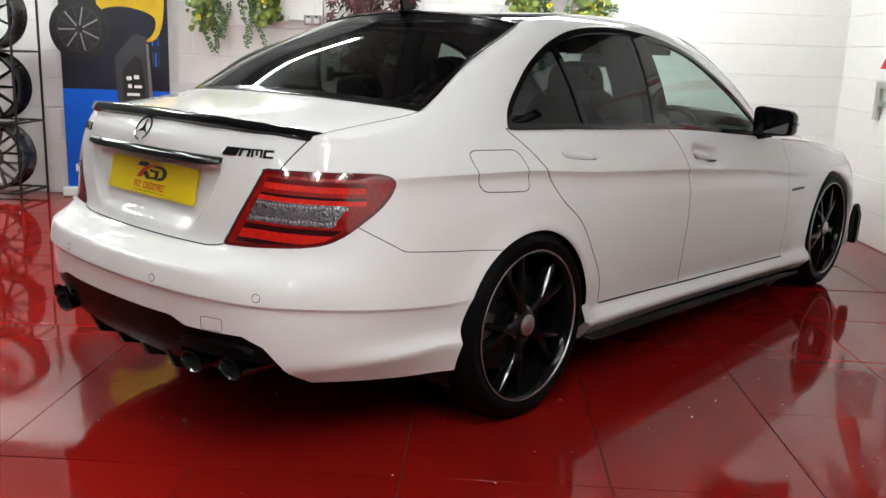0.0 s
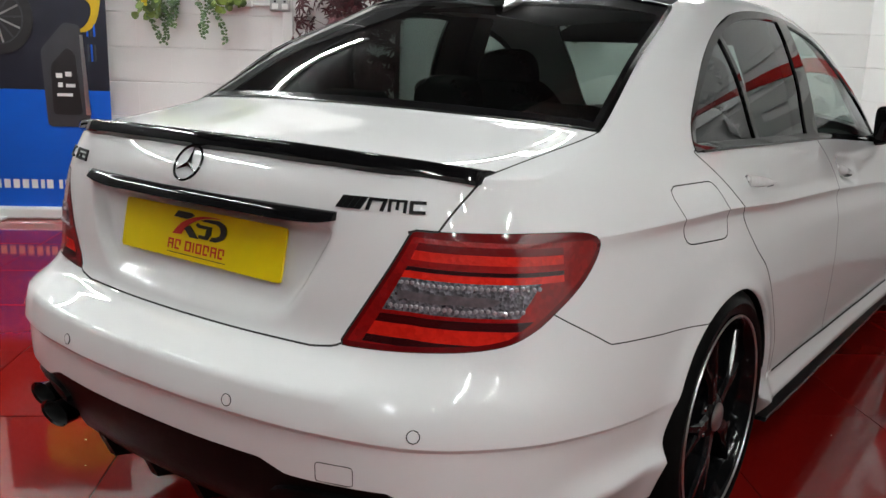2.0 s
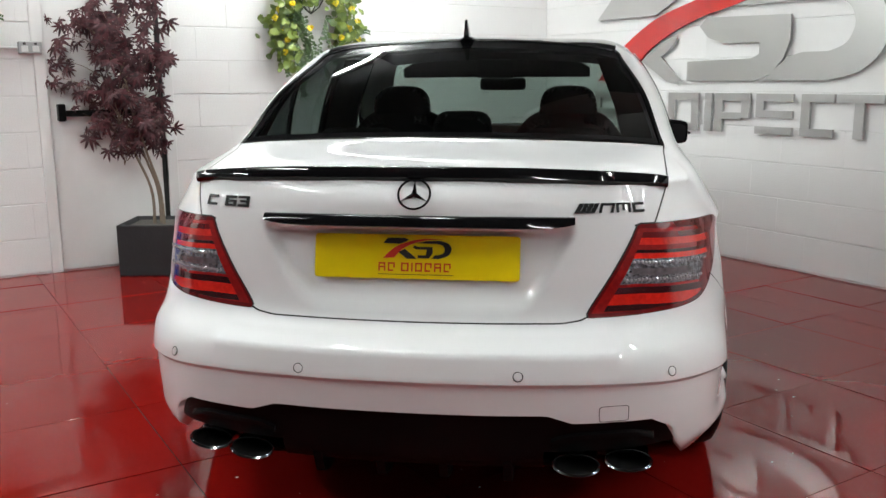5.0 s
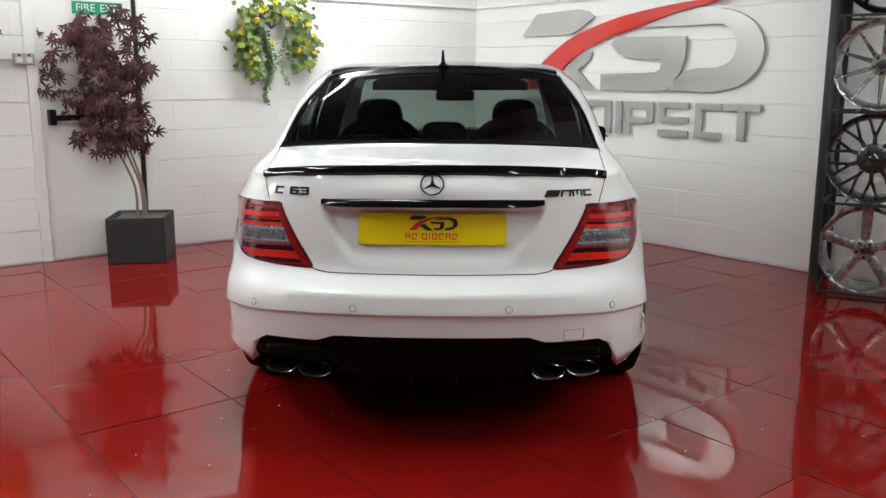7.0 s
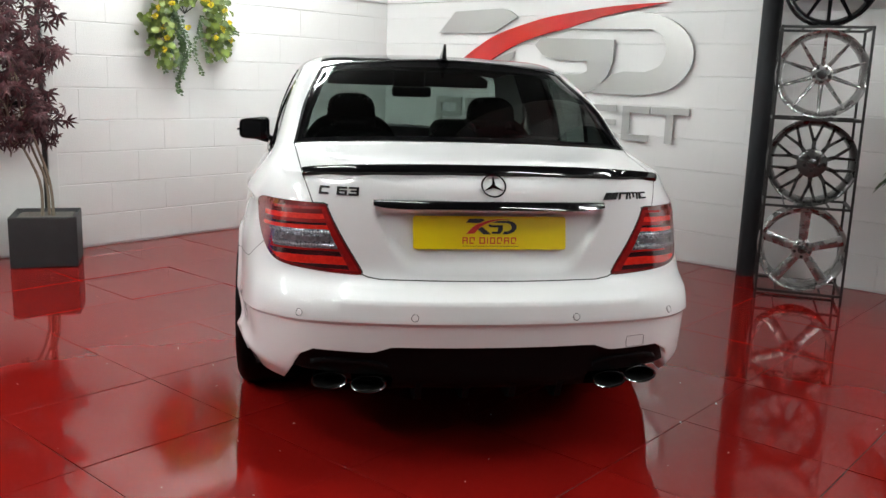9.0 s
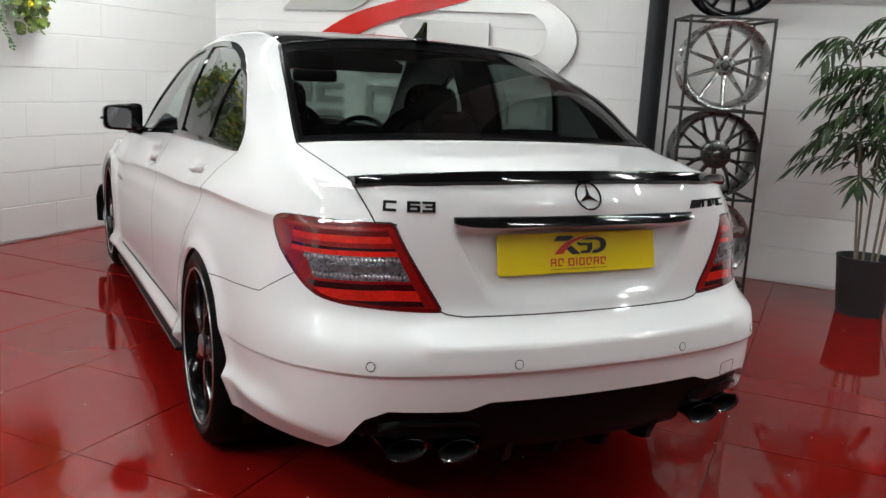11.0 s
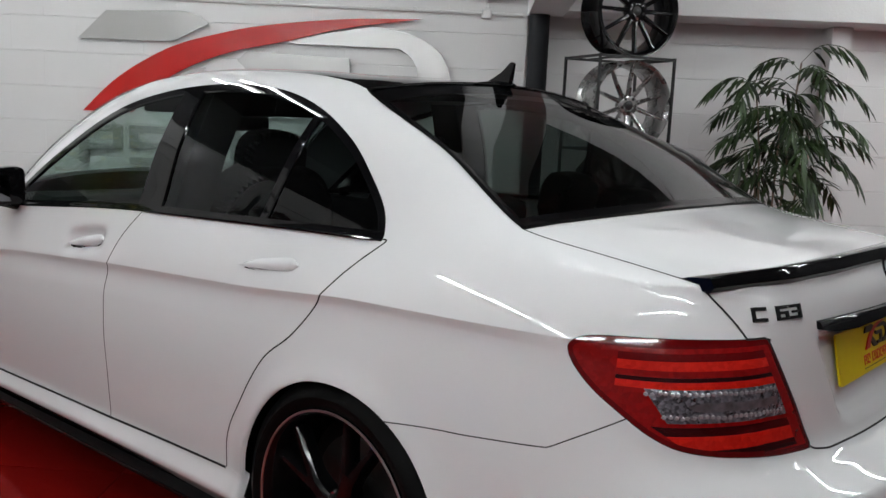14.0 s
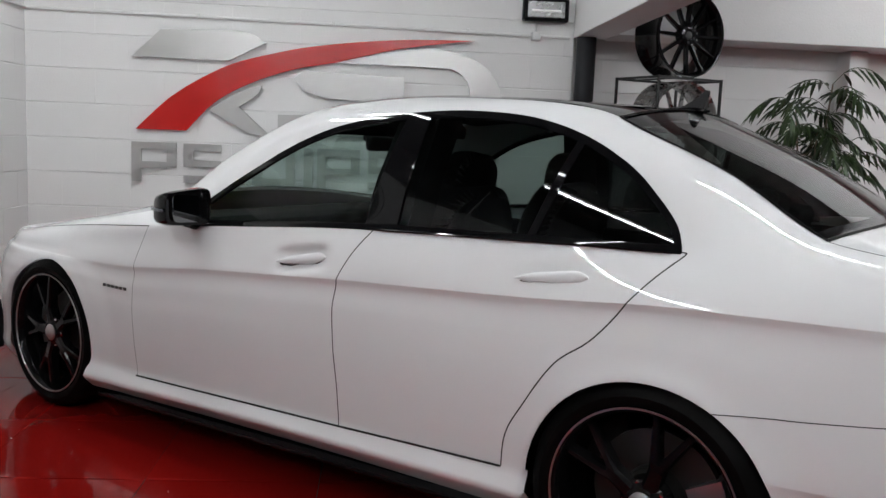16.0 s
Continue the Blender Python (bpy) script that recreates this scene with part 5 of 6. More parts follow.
for x, w, h in ((-.36, .13, .09), (.36, .13, .09), (.012, .10, .15)):
    part("head_restraint", slab(rounded([(x - w, 0), (x + w, 0), (x + w, h), (x - w, h)], .06, 6), .09, bevel=.015), M_CABIN, base, m=Matrix.Translation((0, -.04, .975)) @ Matrix.Rotation(math.radians(10), 4, "X"), smooth=True, angle=60)
for x in (-.30, .30):
    g = 1 if x > 0 else -1
    shape = [(g * .08, 0), (g * .475, 0), (g * .475, .045), (g * .40, .085), (g * .30, .104), (g * .08, .120)]
    part("sun_visor", slab(shape if g > 0 else shape[::-1], .02), M_CABIN, car, m=pose(0, 1.53, 1.252, 14))
part("overhead_console", new_box(-.095, .095, -.015, .015, 0, .125, .01), M_CABIN, car, m=pose(0, 1.53, 1.25, 14))
part("interior_mirror", new_box(-.12, .12, -.02, .02, -.032, .032, .018), M_CABIN, car, m=pose(.03, 1.64, 1.218), smooth=True, angle=60)
part("mirror_stem", new_box(-.014, .014, .0, .12, -.01, .022, .004), M_CABIN, car, m=pose(.03, 1.64, 1.235))
bm = bmesh.new()
tube(bm, [(.37 + .185 * math.cos(a), 1.78 + .06 * math.sin(a), .82 + .175 * math.sin(a)) for a in np.linspace(0, 2 * math.pi, 33)], .015, 8)
part("steering_wheel", bm, M_CABIN, car, smooth=True)
# headliner
bm = bmesh.new()
rows = [[bm.verts.new((x, y, roof_z(y) - .045 - .10 * x * x)) for x in np.linspace(-.52, .52, 9)] for y in np.linspace(.30, 1.5, 9)]
for a, b in zip(rows, rows[1:]):
    for k in range(8):
        bm.faces.new((a[k], a[k + 1], b[k + 1], b[k]))
part("headliner", bm, M_CABIN, car)


# ---------------------------------------------------------------- the room
def room_thing(name, bm, material, label="", category="", kind="structure"):
    ob = part(name, bm, material)
    ob.matrix_basis = ROOM
    return tagged(ob, label, category, "", kind)


T = .12
RECESS_P = 3.33
floor = room_thing("floor", new_box(BACK_P - T, RECESS_P + .2, BACK_Q - T, WALL_Q + T, -.12, -.004), M_GROUT, "glossy red painted tile floor", "floor")
room_thing("ceiling", new_box(BACK_P - T, RECESS_P + .2, BACK_Q - T, WALL_Q + T, CEIL, CEIL + .1), M_CEIL, "plain dark grey ceiling", "ceiling")
wall_north = room_thing("wall_north", new_box(BACK_P - T, RECESS_P + .2, WALL_Q + .006, WALL_Q + T, -.004, CEIL), M_WALLJOINT, "white painted blockwork wall", "wall")
# unseen dark band, added so that the side glass mirrors something dark
room_thing("wall_north_upper", new_box(BACK_P, WALL_P, WALL_Q - .012, WALL_Q + .004, 2.3, CEIL), M_BACKWALL, "unseen dark band added under the ceiling to darken reflections", "wall")
wall_east = room_thing("wall_east", new_box(WALL_P + .006, RECESS_P + .2, -.03, WALL_Q + .006, -.004, CEIL), M_WALLJOINT, "white painted blockwork wall with sign", "wall")
wall_recess = room_thing("wall_recess", new_box(RECESS_P + .006, RECESS_P + .2, BACK_Q - T, -.03, -.004, CEIL), M_WALLJOINT, "white painted blockwork wall behind rack", "wall")
room_thing("wall_south", new_box(BACK_P - T, RECESS_P + .006, BACK_Q - T, BACK_Q, -.004, CEIL), M_BACKWALL, "plain dark grey painted wall", "wall")
room_thing("wall_west", new_box(BACK_P - T, BACK_P, BACK_Q, WALL_Q + .006, -.004, CEIL), M_BACKWALL, "plain dark grey painted wall", "wall")

# beams and pier over and beside the wheel rack
room_thing("beam", new_box(-.7, WALL_P + .006, -.26, -.03, 1.965, CEIL, .006), M_WALL, "white painted ceiling beam", "beam")
room_thing("beam_along_wall", new_box(2.95, RECESS_P + .006, BACK_Q, -.262, 1.965, CEIL, .006), M_WALL, "white painted beam along the wall", "beam")
room_thing("wall_pier", new_box(3.17, RECESS_P + .006, -2.085, -1.955, 0, 1.963, .006), M_WALL, "white painted wall pier", "pier")
bm = spin([(.066, 0), (.066, 1.963)], 24, "z")
ob = part("downpipe", bm, M_GREYPIPE, smooth=True)
ob.matrix_basis = ROOM @ pose(3.185, -.105, 0)
tagged(ob, "dark grey plastic downpipe beside the rack", "pipe")

# ceiling battens
batten = thing("ceiling_light", "white linear tube ceiling light", "light", group="ceiling lights")
part("housing", new_box(-.05, .05, -.78, .78, 0, .05, .008), M_WHITEPLASTIC, batten)
part("tube", spin([(.016, -.75), (.016, .75)], 12, "y"), M_TUBE, batten, "glowing tube", m=Matrix.Translation((0, 0, -.018)))
# (-1.5, -4.3), (1.75, -3.5) and (.1, -4.4) are unseen, added as fill light
spots = [(-1.5, -4.3), (-2.9, -.1), (-.8, -.1), (.6, -2.6), (1.75, -3.5), (-4.6, .9), (-4.4, 2.7), (.1, -4.4)]
batten.matrix_basis = ROOM @ pose(*spots[0], CEIL - .05)
for p, q in spots[1:]:
    copy_thing(batten, ROOM @ pose(p, q, CEIL - .05))
for p, q in ((-3.5, 2.75), (-1.65, 2.75), (.95, 2.3), (1.6, 2.6)):     # four that run along the fire-exit wall; (.95, 2.3) is added fill
    copy_thing(batten, ROOM @ pose(p, q, CEIL - .05, 0, 0, 90))

# fire door in the north wall
door = thing("fire_door", "white fire exit door with black push bar", "door", ROOM @ pose(-.43, WALL_Q, 0), kind="structure")
part("door_leaf", new_box(-.36, .36, -.004, .03, .01, 2.0, .003), M_WHITEPLASTIC, door)
for x0, x1, z0, z1 in ((-.43, -.362, 0, 2.07), (.362, .43, 0, 2.07), (-.362, .362, 2.003, 2.07)):
    part("door_frame", new_box(x0, x1, -.022, .03, z0, z1, .004), M_WHITEPLASTIC, door)
part("door_gap", new_box(.328, .3615, -.0065, .0, .012, 2.0), M_DARK, door)
bar = part("push_bar", new_box(-.32, .33, -.085, -.055, 1.02, 1.06, .008), M_SATIN, door, "black push bar")
for x in (-.32, .30):
    part("bar_bracket", new_box(x, x + .045, -.09, -.003, .99, 1.10, .008), M_SATIN, bar)

# exit sign
sign = thing("exit_sign", "green fire exit sign with white lettering", "sign", ROOM @ pose(-.345, WALL_Q - .0045, 1.815))
part("board", new_box(-.178, .178, -.008, 0, -.043, .045, .002), M_GREEN, sign)


def words(text, size, material, parent, m, depth=.0015):
    cu = bpy.data.curves.new("lettering", "FONT")
    cu.body, cu.size, cu.extrude, cu.align_x, cu.align_y = text, size, depth, "CENTER", "CENTER"
    tmp = bpy.data.objects.new("tmp", cu)
    scene.collection.objects.link(tmp)
    dg = bpy.context.evaluated_depsgraph_get()
    me = bpy.data.meshes.new_from_object(tmp.evaluated_get(dg))
    bpy.data.objects.remove(tmp)
    me.materials.clear()
    me.materials.append(material)
    return part_mesh("lettering", me, parent, m=m)


words("FIRE", .076, M_WHITEPLASTIC, sign, pose(-.086, -.009, 0, 90, 0, 0))
words("EXIT", .076, M_WHITEPLASTIC, sign, pose(.092, -.009, 0, 90, 0, 0))

# sockets, conduit, floodlight
for p, w, h, z in ((-.875, .135, .078, 1.45), (-1.10, .08, .05, 1.455)):
    so = thing("wall_socket", "metal-clad double wall socket" if w > .1 else "small white cable outlet box", "socket", ROOM @ pose(p, WALL_Q, z))
    part("box", new_box(-w / 2, w / 2, -.04, .004, -h / 2, h / 2, .006), M_STEELBOX if w > .1 else M_WHITEPLASTIC, so)
    if w > .1:
        for x in (-.032, .032):
            part("outlet", new_box(x - .02, x + .02, -.043, -.039, -.025, .012, .002), M_WHITEPLASTIC, so)
            part("switch", new_box(x - .008, x + .008, -.045, -.039, .018, .032, .002), M_INK, so)
bm = bmesh.new()
tube(bm, [(-1.06, WALL_Q - .012, 1.45), (-.945, WALL_Q - .012, 1.45)], .009, 8)
tube(bm, [(-.86, WALL_Q - .012, 1.49), (-.86, WALL_Q - .012, CEIL)], .009, 8)
room_thing("cable_conduit", bm, M_WHITEPLASTIC, "white cable conduit along the wall", "conduit", kind="")
bm = bmesh.new()
tube(bm, [(WALL_P - .014, WALL_Q, 1.985), (WALL_P - .014, .0, 1.962)], .011, 8)
tube(bm, [(WALL_P - .014, .235, 1.96), (WALL_P - .014, .235, 2.05)], .009, 8)
tube(bm, [(.12, WALL_Q - .014, 1.975), (WALL_P, WALL_Q - .014, 1.985)], .011, 8)
for q in (.7, 1.6, 2.5):
    box(bm, WALL_P - .03, WALL_P + .004, q - .012, q + .012, 1.955 + q * .006, 1.985 + q * .006, .003)
box(bm, WALL_P - .045, WALL_P + .004, .203, .267, 1.93, 1.992, .01)
room_thing("wall_conduit", bm, M_WHITEPLASTIC, "white painted conduit with junction box on the wall", "conduit", kind="")
lampo = thing("floodlight", "black wall floodlight above the sign", "floodlight", ROOM @ pose(WALL_P, .185, 2.13))
part("bezel", new_box(-.10, -.03, -.155, .155, -.075, .075, .012), M_SATIN, lampo)
part("reflector", new_box(-.105, -.098, -.125, .125, -.052, .052, .003), M_REFLECTOR, lampo, "bright reflector")
part("bulb", spin([(.008, -.10), (.008, .10)], 10, "y"), M_WHITEPLASTIC, lampo, m=pose(-.108, 0, -.01))
part("bracket", new_box(-.04, .004, -.05, .05, -.02, .02, .004), M_SATIN, lampo)

# ---------------------------------------------------------------- the sign on the east wall
# plates are drawn facing the room: across = along the wall, and stand off it on pins
SIGN = ROOM @ pose(WALL_P - .034, 0, 0, 0, 0, -90)
to_wall = lambda o: [(-q, z) for q, z in o]  # noqa: E731


logo = thing("wall_sign", "brushed silver and red dealer emblem on standoffs", "sign", SIGN)
red_o = catmull([(2.895, 1.227), (2.65, 1.46), (2.31, 1.662), (1.98, 1.765), (1.66, 1.832), (1.15, 1.89), (.65, 1.909)], 7)
red_i = catmull([(.65, 1.909), (1.15, 1.83), (1.56, 1.727), (1.88, 1.655), (2.16, 1.551), (2.38, 1.42), (2.565, 1.227)], 7)
part("red_arc", slab(to_wall(np.vstack([red_o, red_i[1:]])), .022), M_REDSIGN, logo, "glossy red arc", m=pose(0, -.004, 0))
plates = [
    [(2.922, 1.70), (2.732, 1.885), (2.22, 1.90), (2.12, 1.875), (2.05, 1.825), (2.12, 1.79), (2.29, 1.70)],
    [(2.417, 1.371), (2.27, 1.475), (2.16, 1.52), (2.07, 1.545), (2.09, 1.49), (2.17, 1.43), (2.22, 1.40), (2.03, 1.235), (1.98, 1.221), (2.153, 1.221)],
    np.vstack([[(1.56, 1.722), (1.25, 1.80), (.957, 1.849)], catmull([(.957, 1.849), (.70, 1.80), (.53, 1.70), (.455, 1.55), (.49, 1.40), (.62, 1.28), (.835, 1.226)], 6)[1:],
               [(1.30, 1.226), (1.22, 1.30), (1.12, 1.375), (1.02, 1.402)], catmull([(.835, 1.402), (.72, 1.45), (.672, 1.56), (.71, 1.66), (.80, 1.716)], 6), [(1.18, 1.719)]]),
    [(1.785, 1.672), (1.75, 1.655), (1.12, 1.640), (1.115, 1.48), (1.16, 1.36), (1.25, 1.27), (1.37, 1.226), (1.96, 1.226), (1.96, 1.36), (1.40, 1.372), (1.345, 1.40), (1.345, 1.474), (1.64, 1.48), (1.78, 1.52), (1.86, 1.60)],
]
for o in plates:
    part("silver_plate", slab(to_wall(o), .018), M_SILVER, logo, "brushed silver plate")
for q, z in ((2.7, 1.80), (2.35, 1.80), (.56, 1.55), (.9, 1.31), (1.6, 1.3), (1.5, 1.58), (2.4, 1.50)):
    part("standoff", spin([(.006, .0195), (.006, .034)], 10, "y"), M_SILVER, logo, m=pose(-q, 0, z))

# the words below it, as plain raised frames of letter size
row = thing("sign_lettering", "row of brushed silver raised letter-sized blocks", "sign", SIGN)
Z0, Z1 = .878, 1.142
for q1, q0, kind in ((2.925, 2.632, 1), (2.583, 2.333, 2), (2.126, 1.84, 0), (1.78, 1.72, 3), (1.69, 1.40, 1), (1.344, 1.062, 2), (.999, .771, 4), (.753, .45, 5)):
    w = .062
    if kind in (0, 1):
        bits = [(q0, q1, Z1 - .05, Z1), (q1 - w, q1, Z0, Z1 - .05), (q0, q0 + w, (Z0 if kind == 0 else Z0 + .10), Z1 - .05), (q0 + w, q1 - w, Z0 if kind == 0 else Z0 + .09, Z0 + .05 if kind == 0 else Z0 + .135)]
    elif kind == 2:
        bits = [(q0, q1, Z1 - .05, Z1), (q0, q1, Z0, Z0 + .05), (q0, q1, Z0 + .108, Z0 + .155), (q1 - w, q1, Z0 + .155, Z1 - .05)]
    elif kind == 3:
        bits = [(q0, q1, Z0, Z1)]
    elif kind == 4:
        bits = [(q0, q1, Z1 - .05, Z1), (q0, q1, Z0, Z0 + .05), (q1 - w, q1, Z0 + .05, Z1 - .05)]
    else:
        bits = [(q0, q1, Z1 - .05, Z1), ((q0 + q1) / 2 - w / 2, (q0 + q1) / 2 + w / 2, Z0, Z1 - .05)]
    bm = bmesh.new()
    for a, b, c, d in bits:
        box(bm, -b, -a, 0, .02, c, d)
    part("block", bm, M_SILVER, row)
    part("standoff", spin([(.005, .0215), (.005, .034)], 8, "y"), M_SILVER, row, m=pose(.03 - q1, 0, Z1 - .03))


# ---------------------------------------------------------------- wheel racks
def wire_rack(label, m):
    rack = thing("wheel_rack", label, "rack", m, group="wheel racks")
    W, D, r = .250, .42, .0075
    for x in (-W, W):
        for y in (0, D):
            part("post", new_box(x - r, x + r, y - r, y + r, 0, 1.69, .001), M_WIRE, rack)
    for z in (.06, .60, 1.135, 1.68):
        for bx in ((-W, W, -r, r, z - r, z + r), (-W, W, D - r, D + r, z - r, z + r), (-W - r, -W + r, r, D - r, z - r, z + r), (W - r, W + r, r, D - r, z - r, z + r),
                   (-.134, -.126, r, D - r, z - r, z + r * .4), (.126, .134, r, D - r, z - r, z + r * .4)):
            part("shelf_bar", new_box(*bx), M_WIRE, rack)
    return rack


def show_wheel(label, material, style, m, R=.262, W=.23):
    """A loose alloy wheel on show. Its face looks along -y, its rim rests at z = 0."""
    wh = thing("alloy_wheel", label, "wheel", m, group="alloy wheels on show")
    rim = spin([(R, 0), (R, .010), (R - .012, .018), (R - .022, .05), (R - .030, .10), (R - .022, W - .04), (R - .006, W - .02), (R, W - .008), (R, W),
                (R - .012, W), (R - .034, W - .03), (R - .040, .11), (R - .030, .03), (R - .014, .004), (R - .008, 0)], 64, "y", closed=True)
    part("rim", rim, material, wh, m=Matrix.Translation((0, 0, R)), smooth=True, angle=40)
    at = lambda r, a: Vector((r * math.cos(a), 0, R + r * math.sin(a)))  # noqa: E731
    ro = R - .022

    def spoke(a0, r0, a1, r1, w0, w1, y0, y1, d=.03):
        bm = bmesh.new()
        a, b = at(r0, a0), at(r1, a1)
        t = (b - a).normalized()
        n = Vector((-t.z, 0, t.x))
        ring = []
        for k in (0, .5, 1):
            c, w, y = a.lerp(b, k), w0 + (w1 - w0) * k, y0 + (y1 - y0) * (k ** 1.6)
            ring.append([bm.verts.new(c + n * s * w / 2 + Vector((0, y + dy, 0))) for s, dy in ((-1, d), (-1, .006), (-.4, 0), (.4, 0), (1, .006), (1, d))])
        for p, q in zip(ring, ring[1:]):
            for k in range(6):
                bm.faces.new((p[k], p[(k + 1) % 6], q[(k + 1) % 6], q[k]))
        bm.faces.new(ring[0]), bm.faces.new(ring[-1][::-1])
        part("spoke", bm, material, wh, smooth=True, angle=30)

    if style == "five":
        for k in range(5):
            a = math.pi / 2 + k * 2 * math.pi / 5
            spoke(a, .05, a, ro, .050, .062, .020, .012, .04)
        hubr, face = .062, .018
    elif style == "mesh":
        for k in range(10):
            a = math.pi / 2 + k * 2 * math.pi / 10
            spoke(a, .07, a, .135, .026, .022, .012, .014)
            for s in (-1, 1):
                spoke(a, .125, a + s * .17, ro, .018, .015, .014, .010)
        hubr, face = .088, .010
    elif style == "ten":
        for k in range(10):
            a = math.pi / 2 + k * 2 * math.pi / 10 + (.06 if k % 2 else -.06)
            spoke(a, .05, math.pi / 2 + k * 2 * math.pi / 10, ro, .028, .014, .050, .012, .025)
        hubr, face = .062, .046
    else:
        for k in range(12):
            a = math.pi / 2 + k * 2 * math.pi / 12
            spoke(a, .05, a, ro, .026, .018, .030, .012)
        hubr, face = .066, .028
    hub = spin([(hubr, face + .05), (hubr, face + .004), (hubr - .01, face - .002), (.03, face), (.028, face + .006), (0, face + .006)], 32, "y")
    part("hub", hub, material, wh, m=Matrix.Translation((0, 0, R)), smooth=True, angle=40)
    part("centre_cap", spin([(.026, face + .006), (.026, face - .002), (.02, face - .005), (0, face - .006)], 24, "y"), M_INK if style in ("ten", "twelve") else M_GUNMETAL, wh, m=Matrix.Translation((0, 0, R)), smooth=True)
    for k in range(5):
        a = math.pi / 2 + (k + .5) * 2 * math.pi / 5
        part("bolt_hole", spin([(.010, face + .002), (.010, face - .0025), (0, face - .0025)], 10, "y"), M_DARK, wh, m=Matrix.Translation((.045 * math.cos(a), 0, R + .045 * math.sin(a))))
    return wh


RACK1 = ROOM @ pose(2.645, -.655, 0, 0, 0, -68)
wire_rack("tall black wire rack holding alloy wheels", RACK1)
for z, style, material, label in ((.068, "five", M_BRONZE, "silver five-spoke alloy wheel on the bottom shelf"), (.608, "mesh", M_GUNMETAL, "dark grey mesh-spoke alloy wheel on a shelf"),
                                  (1.143, "ten", M_BRONZE, "silver ten-spoke alloy wheel on a shelf"), (1.688, "twelve", M_ALLOYBLACK, "gloss black multi-spoke alloy wheel on the rack top")):
    show_wheel(label, material, style, RACK1 @ pose(0, .02, z))
RACK2 = ROOM @ pose(-3.29, 3.10, 0, 0, 0, 0)
wire_rack("black wire rack of dark wheels beside the banner", RACK2)
for z, style, material, label in ((.068, "mesh", M_GUNMETAL, "grey mesh-spoke alloy wheel on the bottom shelf"), (.608, "twelve", M_ALLOYBLACK, "black multi-spoke alloy wheel on a middle shelf"),
                                  (1.143, "ten", M_GUNMETAL, "dark grey spoked alloy wheel on the upper shelf")):
    show_wheel(label, material, style, RACK2 @ pose(0, .02, z))

# ---------------------------------------------------------------- roll-up banner
ban = thing("rollup_banner", "blue and black printed roll-up advertising banner", "banner", ROOM @ pose(-2.42, WALL_Q - .13, 0))
part("base", new_box(-.45, .45, -.07, .07, 0, .075, .012), M_WHITEPLASTIC, ban, "silver-white banner base")
for x in (-.30, .30):
    part("foot", new_box(x - .03, x + .03, -.16, .10, 0, .012, .003), M_WHITEPLASTIC, ban)
part("sheet", new_box(-.43, .43, 0, .004, .07, .86), M_BLUE, ban, "blue lower print")
part("photo", new_box(-.43, .43, 0, .004, .86, 2.05), M_NAVY, ban, "dark printed photograph")
part("printed_body", slab(catmull([(-.02, 1.30), (.30, 1.24), (.40, 1.45), (.36, 1.75), (.1, 1.9), (-.15, 1.8), (-.12, 1.5)], 5, closed=True), .002), M_BANNERYEL, ban, m=pose(0, -.002, 0))
part("printed_shade", slab(catmull([(-.08, 1.30), (.25, 1.25), (.33, 1.42), (.1, 1.50), (-.1, 1.46)], 5, closed=True), .002), M_NAVY, ban, m=pose(0, -.0035, 0))
part("printed_tyre", spin([(.24, 0), (.24, .002), (.17, .003), (0, .003)], 36, "y"), M_INK, ban, m=pose(-.27, -.005, 1.32))
part("printed_rim", spin([(.178, 0), (.178, .001), (.168, .001), (.168, 0)], 36, "y", closed=True), M_BANNERGREY, ban, m=pose(-.27, -.0065, 1.32))
for k in range(6):
    part("printed_glow", new_box(.30 + .022 * (k % 3), .312 + .022 * (k % 3), -.0012, 0, 1.05 + .16 * (k // 3), 1.16 + .17 * (k // 3)), M_BLUE if k % 2 else M_BANNERGREY, ban)
for k in range(14):
    a = k * math.pi / 7 + .2
    part("printed_spoke", new_box(-.006, .006, -.0062, -.0042, .03, .17), M_BANNERGREY if k % 2 else M_SILVER, ban, m=pose(-.27, 0, 1.32) @ Matrix.Rotation(a, 4, "Y"))
part("printed_fob", slab(rounded([(.02, .62), (.30, .62), (.26, 1.28), (.16, 1.30), (.0, 1.12)], .03), .002), M_BANNERGREY, ban, m=pose(0, -.0045, 0))
part("printed_screen", slab(rounded([(.06, .70), (.25, .70), (.22, 1.10), (.17, 1.14), (.06, 1.02)], .03), .002), M_INK, ban, m=pose(0, -.006, 0))
for x, z, w, h in ((.09, .94, .04, .03), (.15, .95, .04, .03), (.10, .88, .03, .03), (.15, .88, .06, .022), (.09, .82, .10, .02)):
    part("printed_bar", new_box(x, x + w, -.0072, -.0062, z, z + h), M_WHITEPLASTIC, ban)
part("printed_edge", slab([(.27, .70), (.30, .70), (.275, 1.22), (.255, 1.22)], .001), M_SILVER, ban, m=pose(0, -.006, 0))
for x, w in ((-.36, .05), (-.30, .05), (-.24, .05), (-.18, .05), (-.12, .05), (-.06, .03), (-.02, .05), (.06, .03), (.10, .05), (.16, .04), (.21, .05), (.29, .04), (.34, .05)):
    part("printed_word", new_box(x, x + w * .8, -.0012, 0, .20, .26), M_WHITEPLASTIC, ban)

# ---------------------------------------------------------------- plants
rng = random.Random(7)


